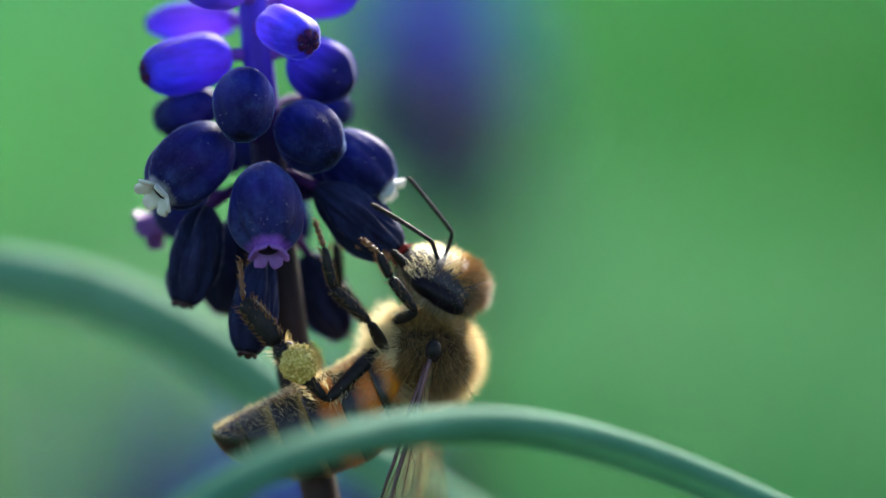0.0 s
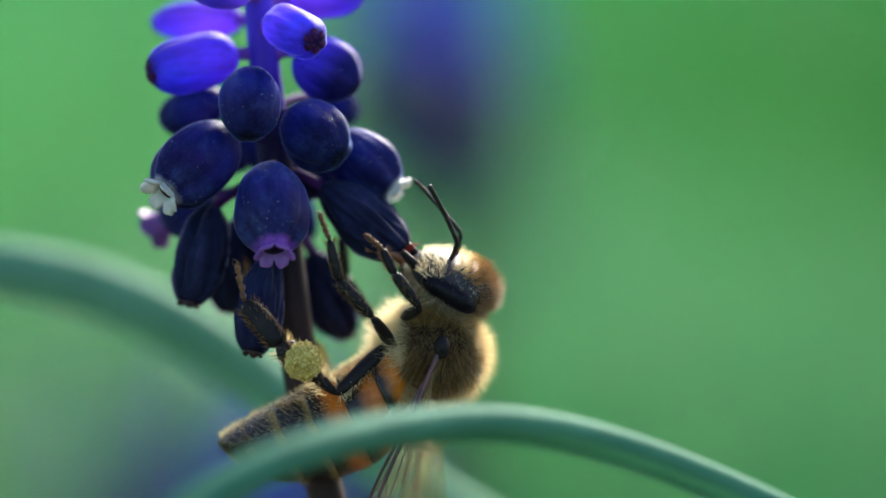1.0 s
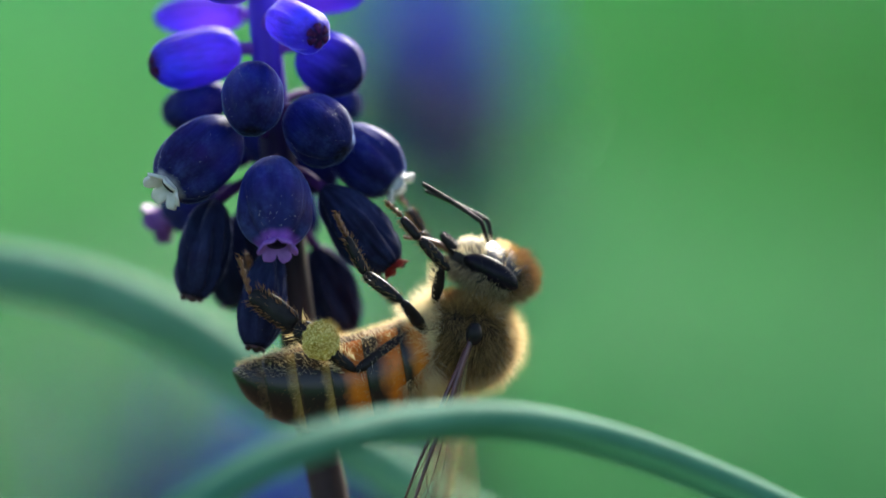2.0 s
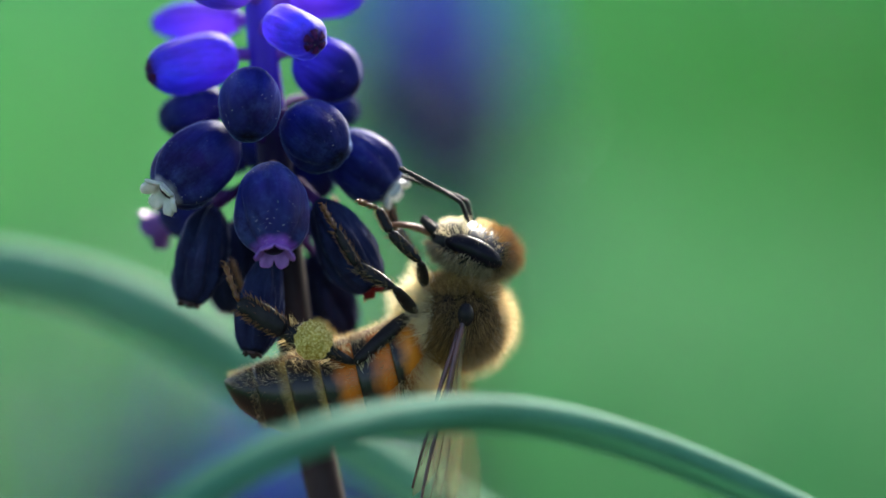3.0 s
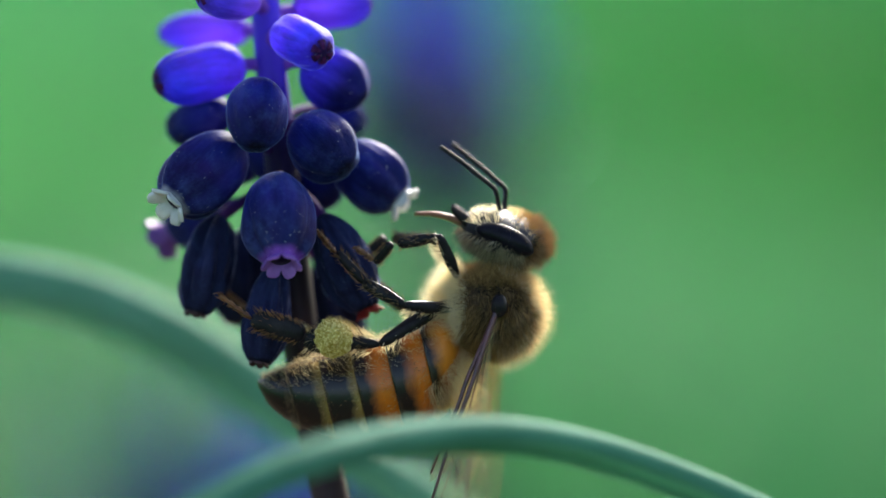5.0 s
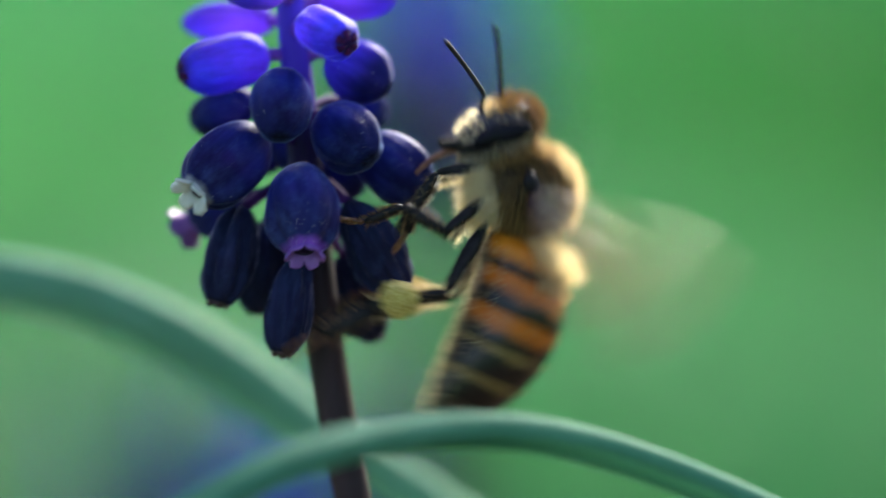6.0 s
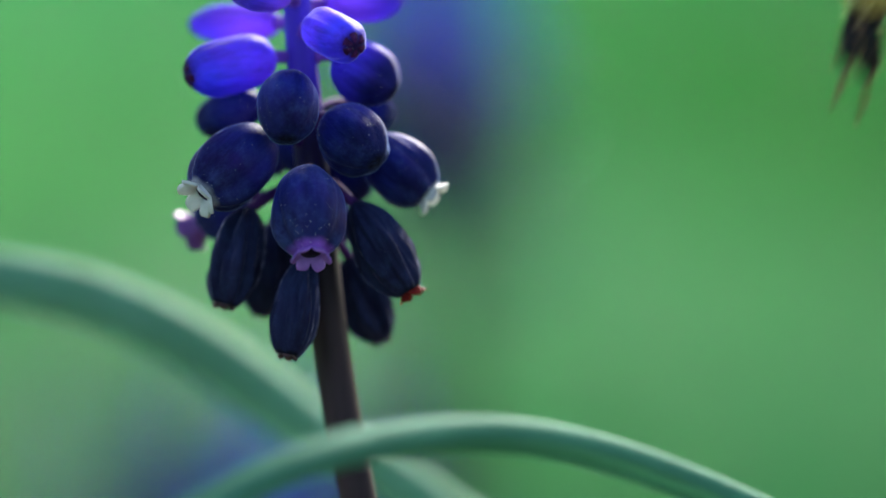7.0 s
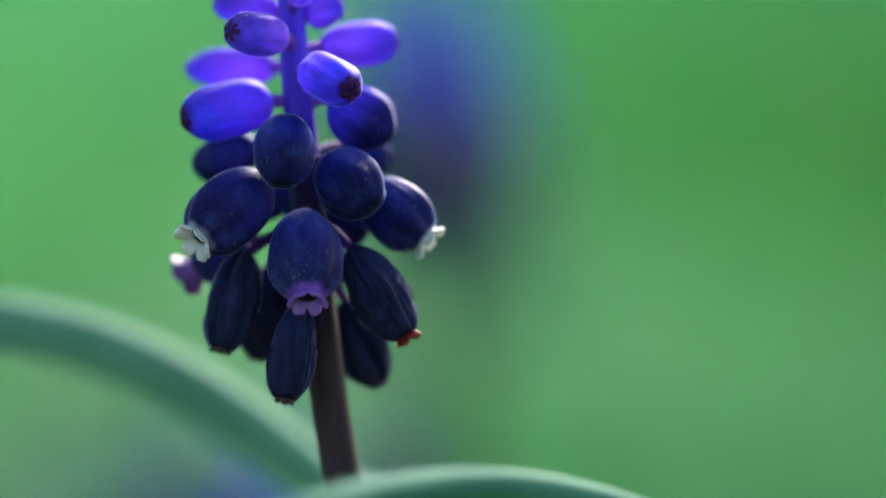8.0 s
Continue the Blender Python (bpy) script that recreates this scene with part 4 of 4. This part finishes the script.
    for s0, s1, shell, said in rings:
        tergite(s0, s1, belly, shell, label=said)
    rng = random.Random(60)

    def band(n, s_lo, s_hi, a_lo=-0.6, a_hi=math.pi + 0.6):
        out = []
        for _ in range(n):
            s, a = rng.uniform(s_lo, s_hi), rng.uniform(a_lo, a_hi)
            p = abdomen_point(s, a, 1.02)
            q = abdomen_point(s, a, 1.2)
            out.append((p, (q - p).normalized()))
        return out
    brush("waist_fur", band(900, 0.003, 0.12, 0.8, math.pi - 0.8), 0.95 * MM, 0.009 * MM, HAIR_PALE, belly, Vector((0.55, 0, 0.3)), 61)
    brush("waist_halo", band(600, 0.0, 0.10, 0.4, math.pi - 0.4), 1.15 * MM, 0.0065 * MM, HAIR_PALE, belly, Vector((0.4, 0, 0.45)), 58)
    brush("waist_down", band(1900, 0.03, 0.20, 0.4, math.pi - 0.4), 0.40 * MM, 0.008 * MM, HAIR_GOLD, belly, Vector((-0.2, 0, 0)), 59)
    for k, (lo, hi) in enumerate(((0.17, 0.24), (0.35, 0.42), (0.515, 0.56), (0.675, 0.72), (0.84, 0.88))):
        brush("band_fur", band(430, lo, hi), 0.16 * MM, 0.0055 * MM, HAIR_CROWN, belly, Vector((-0.9, 0, 0)), 62 + k)
    brush("belly_fur", band(3000, 0.08, 0.97, math.pi + 0.3, 2 * math.pi - 0.3), 0.22 * MM, 0.005 * MM, HAIR_GOLD, belly, Vector((-0.5, 0, 0)), 70)
    brush("back_fur", band(500, 0.12, 0.98), 0.13 * MM, 0.005 * MM, HAIR_BROWN, belly, Vector((-0.8, 0, 0)), 71)

    legs = {}
    for i, kind in enumerate(LEGS):
        for sgn in (1, -1):
            legs[kind, sgn] = leg(bee, kind, 80 + 10 * i + sgn)
        if kind == "hind":
            for sgn in (1, -1):
                pollen_load(legs[kind, sgn][1])
                if sgn < 0:
                    for ch in legs[kind, sgn][1].children:
                        if ch.name.startswith("pollen"):
                            ch.location.y *= -1
    wings = {}
    for sgn in (1, -1):
        wings["fore", sgn] = wing(bee, 9.2, 2.9, False, "forewing")
        wings["rear", sgn] = wing(bee, 6.3, 2.1, True, "hindwing")
    tagged(bee, "honey bee with yellow pollen load, tan fur and banded abdomen", "bee")
    return bee, head, belly, antennae, legs, wings


bee, bee_head, bee_abdomen, bee_antennae, bee_legs, bee_wings = honey_bee()


# ---- what moves, read in mm across and up as the lens sees it ----
BODY = [  # seconds; thorax across, up, heading; head across, up, heading; waist across, up, heading
    (0, -0.71, -3.92, 86, -0.08, -1.12, 69, -1.03, -5.03, 22.38),
    (0.5, -0.57, -4.08, 86, 0.06, -1.36, 69, -0.8, -5.17, 26.11),
    (1, -0.4, -4.04, 86, 0.31, -1.42, 70, -0.87, -5.3, 24.31),
    (1.2, -0.23, -3.9, 86, 0.56, -1.3, 70, -0.78, -5.21, 23.34),
    (1.5, 0.61, -3.81, 84, 1.63, -1.21, 70, -0.08, -4.74, 17.16),
    (1.7, 0.78, -3.7, 84, 1.8, -1.14, 70, -0.01, -4.56, 10.86),
    (2.8, 0.69, -2.71, 86, 1.19, 0.07, 75, -0.17, -4.45, 11.41),
    (3, 0.48, -2.79, 87, 1.07, -0.15, 75, -0.38, -4.44, 13.47),
    (3.5, 0.69, -2.91, 87, 1.32, -0.25, 72, -0.32, -4.52, 15.15),
    (4, 1.38, -2.56, 87, 1.97, 0.13, 72, 0.46, -4.4, 11.57),
    (4.5, 1.7, -1.97, 88, 2.22, 0.71, 76, 0.77, -4.13, 10.82),
    (4.7, 1.7, -2.09, 88, 2.22, 0.62, 76, 0.83, -4.21, 11.99),
    (5.8, 2.22, -1.61, 88, 2.58, 1.19, 80, 1.4, -3.35, 21.38),
    (5.9, 2.49, 0.74, 92, 1.91, 3.28, 100, 2.17, -1.03, 42.9),
    (6, 2.95, 2.35, 101, 1.97, 4.57, 118, 3.7, 0.3, 64.86),
    (6.1, 2.9, 3.75, 112, 1.57, 5.9, 122, 4.2, 1.8, 85),
    (6.2, 2.75, 5.2, 122, 1.32, 6.9, 125, 4.75, 3.3, 98),
    (6.3, 3.06, 6.8, 140, 0.86, 7.97, 133, 3.59, 6.13, 130.93),
    (6.4, 3.48, 7.5, 147, 0.82, 8.26, 140, 4.25, 6.19, 138.43),
    (6.5, 5.05, 7, 150, 2.28, 7.86, 138, 6.01, 5.87, 140.66),
    (6.6, 6.58, 6.66, 151, 3.75, 7.62, 139, 7.58, 5.53, 140.56),
    (6.7, 8.19, 7.47, 152, 5.36, 8.43, 139, 9.11, 6.2, 144.89),
    (6.8, 9.91, 8.18, 153, 7.1, 9.1, 139, 10.82, 6.77, 148.43),
    (6.9, 11.9, 11.29, 153, 9.09, 12.22, 139, 12.81, 9.89, 148.43),
    (7, 14.2, 15.14, 153, 11.4, 16.07, 139, 15.11, 13.74, 148.43),
    (7.1, 15.98, 18.33, 153, 13.18, 19.25, 139, 16.89, 16.93, 148.43),
    (8, 31.9, 45.41, 153, 29.1, 46.33, 139, 32.81, 44.01, 148.43),
]
SWAY = [  # seconds; the spike's shift across and up
    (0, -1.529, -0.000),
    (0.5, -1.341, -0.084),
    (1, -1.320, -0.230),
    (1.5, -1.173, 0.126),
    (1.7, -1.194, 0.115),
    (2.8, -1.236, -0.073),
    (3, -1.320, -0.189),
    (3.5, -0.943, 0.042),
    (4, -1.026, -0.168),
    (4.5, -1.068, -0.147),
    (4.7, -1.068, -0.158),
    (5.8, -1.026, -0.251),
    (5.9, -0.649, -0.115),
    (6, -0.230, 0.126),
    (6.1, 0.230, 0.331),
    (6.2, 0.607, 0.515),
    (6.3, 0.545, 0.448),
    (6.4, 0.335, 0.318),
    (6.5, -0.189, 0.147),
    (6.6, -0.335, -0.004),
    (6.8, -0.230, -0.096),
    (7, 0.000, -0.000),
    (7.5, -0.105, 0.021),
    (8, -0.126, 0.042),
]
STEPS = {  # seconds; swing of femur, tibia, basitarsus, tarsus from the heading, in degrees
    "hind": [(0, -139, -45, -42, -10), (0.5, -139, -45, -42, -9), (1, -138, -53, -44, -16), (1.5, -128, -55, -59, -21), (3, -134, -68, -61, -24), (3.5, -131, -62, -67, -24), (4, -128, -73, -67, -40), (4.5, -124, -83, -73, -52), (5.8, -124, -91, -80, -74), (6, -138, -92, -107, -108), (6.2, -164, -108, -115, -116), (6.4, -140, -103, -113, -103), (6.6, -155, -98, -108, -105), (6.8, -160, -105, -112, -110)],
    "middle": [(0, -32, -51, -17, -23), (1, -38, -47, -17, -25), (1.5, -42, -55, -30, -30), (3, -42, -63, -33, -33), (3.5, -39, -64, -33, -33), (4, -62, -63, -40, -36), (4.5, -92, -62, -43, -43), (5.8, -81, -63, -53, -38), (6, -119, -48, -101, -73), (6.2, -118, -63, -85, -59), (6.4, -107, -76, -83, -58), (6.6, -108, -74, -74, -80), (6.8, -103, -4, -59, -34)],
    "front": [(0, 63, -41, -29, -55), (1, 57, -41, -30, -53), (1.5, 25, -48, -51, -51), (3, -13, -48, -30, -72), (3.5, 1, -84, -80, -79), (4, -19, -88, -104, -77), (4.5, -24, -98, -125, -58), (5.8, -50, -107, -155, -62), (6, -87, -137, -153, -133), (6.2, -118, -104, -89, -100), (6.4, -101, -105, -112, -92), (6.6, -58, -65, -60, -51), (6.8, -127, -49, -45, -35)],
}
SPREAD = {  # how far each piece stands out sideways, in degrees
    "hind": [(0, 24, 0, -0, -8), (0.5, 26, 0, -0, -8), (1, 29, 0, -9, -0), (1.5, 20, 0, -5, -3), (3, 20, 0, -4, -5), (3.5, 27, 0, -7, -8), (4, 20, 0, -5, -3), (4.5, 20, 0, -4, -3), (5.8, 20, 0, -0, -0), (6, 20, 0, -0, -0), (6.2, 20, 0, -0, -0), (6.4, 20, 0, -0, -0), (6.6, 20, 0, -0, -0), (6.8, 20, 1, -10, -15)],
    "middle": [(0, 55, 0, 0, 0), (1, 50, 0, 0, 0), (1.5, 46, -10, -4, -4), (3, 50, -28, -6, -6), (3.5, 50, -30, -8, -8), (4, 50, -28, -10, -10), (4.5, 50, -27, -10, -10), (5.8, 10, 2, -9, -12), (6, 26, 2, -14, -0), (6.2, 33, 2, -6, -0), (6.4, 10, 0, -0, -7), (6.6, 31, 2, -17, -16), (6.8, 45, 2, -15, -13)],
    "front": [(0, 59, 0, -1, -0), (1, 64, 0, -8, -2), (1.5, 32, 1, -0, -0), (3, 60, 2, -19, -2), (3.5, 10, 1, -19, -5), (4, 26, 2, -17, -10), (4.5, 23, 1, -16, -10), (5.8, 10, 2, -19, -6), (6, 10, 1, -19, -10), (6.2, 10, 2, -12, -3), (6.4, 10, 2, -20, -20), (6.6, 51, 1, -16, -15), (6.8, 59, 2, -15, -10)],
}
WHISK = [(0, 142, 125), (0.5, 116, 100), (1, 107, 128), (1.5, 143, 150), (3, 147, 156), (3.5, 142, 154), (4, 145, 156), (4.3, 118, 100), (4.5, 152, 163), (5.8, 94, 62), (6, 123, 92),
         (6.2, 124, 108), (6.5, 118, 112), (8, 118, 112)]   # seconds; aim of the near and the far antenna
REST = [(0, 256, 266), (1, 249, 262), (1.5, 250, 262), (3, 258, 266), (3.5, 261, 268), (4.5, 252, 262), (5.6, 254, 264)]   # aim of the folded near and far wings
HEAD_YAW = [(0, 26), (1.0, 22), (1.5, 6), (4.7, 4), (6.0, 12), (6.4, 6), (8, 4)]   # seconds; degrees by which the face turns to the lens
BEE_DEPTH = -2.2


def between(rows, t):
    for a, b in zip(rows, rows[1:]):
        if t <= b[0]:
            k = max(0, (t - a[0]) / (b[0] - a[0]))
            return [p + (q - p) * k for p, q in zip(a[1:], b[1:])]
    return list(rows[-1][1:])


def facing(u, v, heading, depth=BEE_DEPTH):
    """A pose whose x axis heads that way in the plane across the lens axis and whose y axis points to the lens."""
    a = radians(heading)
    f = RIGHT * math.cos(a) + UP * math.sin(a)
    z = RIGHT * math.sin(a) - UP * math.cos(a)
    m = Matrix((f, -AWAY, z)).transposed().to_4x4()
    return Matrix.Translation(spot(u, v, depth)) @ m


def limb_pose(at, swing, spread, sgn):
    """A limb piece at a joint: x along it, swung from the heading towards the back and spread to its side."""
    a, s = radians(swing), radians(spread)
    x = Vector((math.cos(a) * math.cos(s), sgn * math.sin(s), math.sin(a) * math.cos(s)))
    y = Vector((0, 1, 0))
    y = (y - x * y.dot(x)).normalized()
    z = x.cross(y)
    m = Matrix((x, y, z)).transposed().to_4x4()
    return Matrix.Translation(at) @ m, x


def motions():
    # the flower sways on its foot
    tall = (spot(*view_mm(551, 458)) - FOOT).z
    rows = []
    for t, dx, dz in SWAY:
        rows.append((t, Matrix.Translation(FOOT + Vector((0, 0, dz * MM))) @ Matrix.Rotation(dx * MM / tall, 4, 'Y')))
    walk(flower, rows)
    # the withered floret that the bee pulls up and lets go
    hinge = spot(*view_mm(stem_at(320), 320), -0.3) - FOOT
    still = tugged_floret.matrix_basis.copy()
    walk(tugged_floret, [(t, Matrix.Translation(hinge) @ Matrix.Rotation(radians(a), 4, AWAY) @ Matrix.Translation(-hinge) @ still) for t, a in TUG])
    # the arched leaf trembles with it
    walk(arch, [(t, Matrix.Translation((0, 0, -dz * MM))) for t, dz in LEAF_DIP])

    walk(bee, [(r[0], facing(r[1], r[2], r[3])) for r in BODY])
    head_rows, belly_rows = [], []
    for r in BODY:
        inv = facing(r[1], r[2], r[3]).inverted()
        yaw = between(HEAD_YAW, r[0])[0]
        head_rows.append((r[0], inv @ facing(r[4], r[5], r[6]) @ pose(0, 0, 0, 0, 0, yaw)))
        belly_rows.append((r[0], inv @ facing(r[7], r[8], r[9])))
    walk(bee_head, head_rows)
    walk(bee_abdomen, belly_rows)

    for k, sgn in enumerate((1, -1)):
        rows = []
        for row in WHISK:
            heading = between([(r[0], r[6]) for r in BODY], row[0])[0]
            tilt = row[1 + k] - heading
            rows.append((row[0], Matrix.Translation(Vector((0.78, 0.28 * sgn, -0.30 if sgn > 0 else -0.14)) * MM) @ pose(0, 0, 0, 0, tilt, 14 * sgn)))
        walk(bee_antennae[k], rows)

    for (kind, sgn), pieces in bee_legs.items():
        hip, lens = LEGS[kind]
        paths = [[], [], [], []]
        for row, side in zip(STEPS[kind], SPREAD[kind]):
            back = 1.2 if kind == "hind" and row[0] > 5.85 else 0     # the coxa swings back as the leg trails
            at = Vector((hip[0] - back, hip[1] * sgn, hip[2])) * MM
            for i in range(4):
                off = 0 if sgn > 0 else (-9, 12, 8, 10)[i] * (0.15 if kind == "hind" and row[0] < 5.9 else 1)
                m, x = limb_pose(at, row[1 + i] + off, side[1 + i], sgn)
                paths[i].append((row[0], m))
                at = at + x * (lens[i] * MM)
        for piece, rows in zip(pieces, paths):
            walk(piece, rows + [(8.0, rows[-1][1])])

    # wings: folded along the body while it feeds, beating from the take-off on
    for (which, sgn), w in bee_wings.items():
        root = Vector((0.25 if which == "fore" else -0.35, 1.92 * sgn, 0.35 if which == "fore" else 0.15)) * MM
        rows = []
        for row in REST:
            heading = between([(r[0], r[3]) for r in BODY], row[0])[0]
            aim = heading - row[1 if sgn > 0 else 2]
            rows.append((row[0], Matrix.Translation(root) @ wing_turn(aim + (4 if which == "rear" else 0), 4, 64, sgn)))
        beat = [(5.8, 0.0)]
        n = frame(5.8)
        for i in range(1, 67):
            beat.append(((n + i - 1) / FPS, (0, 1, 0, -1)[i % 4] if n + i < 192 else (1, 0, -1, 0)[i % 4]))
        for t, b in beat:
            rows.append((t, Matrix.Translation(root) @ wing_turn(150 + 42 * b + (6 if which == "rear" else 0), 24 + 30 * b, 35 - 30 * b, sgn)))
        walk(w, rows)


def wing_turn(aim, out, twist, sgn):
    """Wing's x axis aimed in the body's side plane (degrees from the heading to the back), swung out, then twisted about itself."""
    return pose(0, 0, 0, 0, -aim, 0) @ pose(0, 0, 0, 0, 0, out * sgn) @ pose(0, 0, 0, -twist * sgn, 0, 0)


TUG = [(0, -20), (1.2, -20), (1.35, -17), (1.5, -13), (1.7, -12), (2.8, -3), (3.3, 1), (4.5, 5), (5.8, 1), (6.2, -2), (8, -2)]   # seconds, degrees of nod
LEAF_DIP = [(0, 0), (0.5, 0.19), (1, 0.19), (1.5, 0.08), (3, -0.23), (3.5, 0.25), (4, -0.15), (4.5, 0.15), (5.8, 0.1), (6, 0), (6.5, 0.15), (7, 0.17), (7.5, 0.40), (8, 0.42)]
motions()
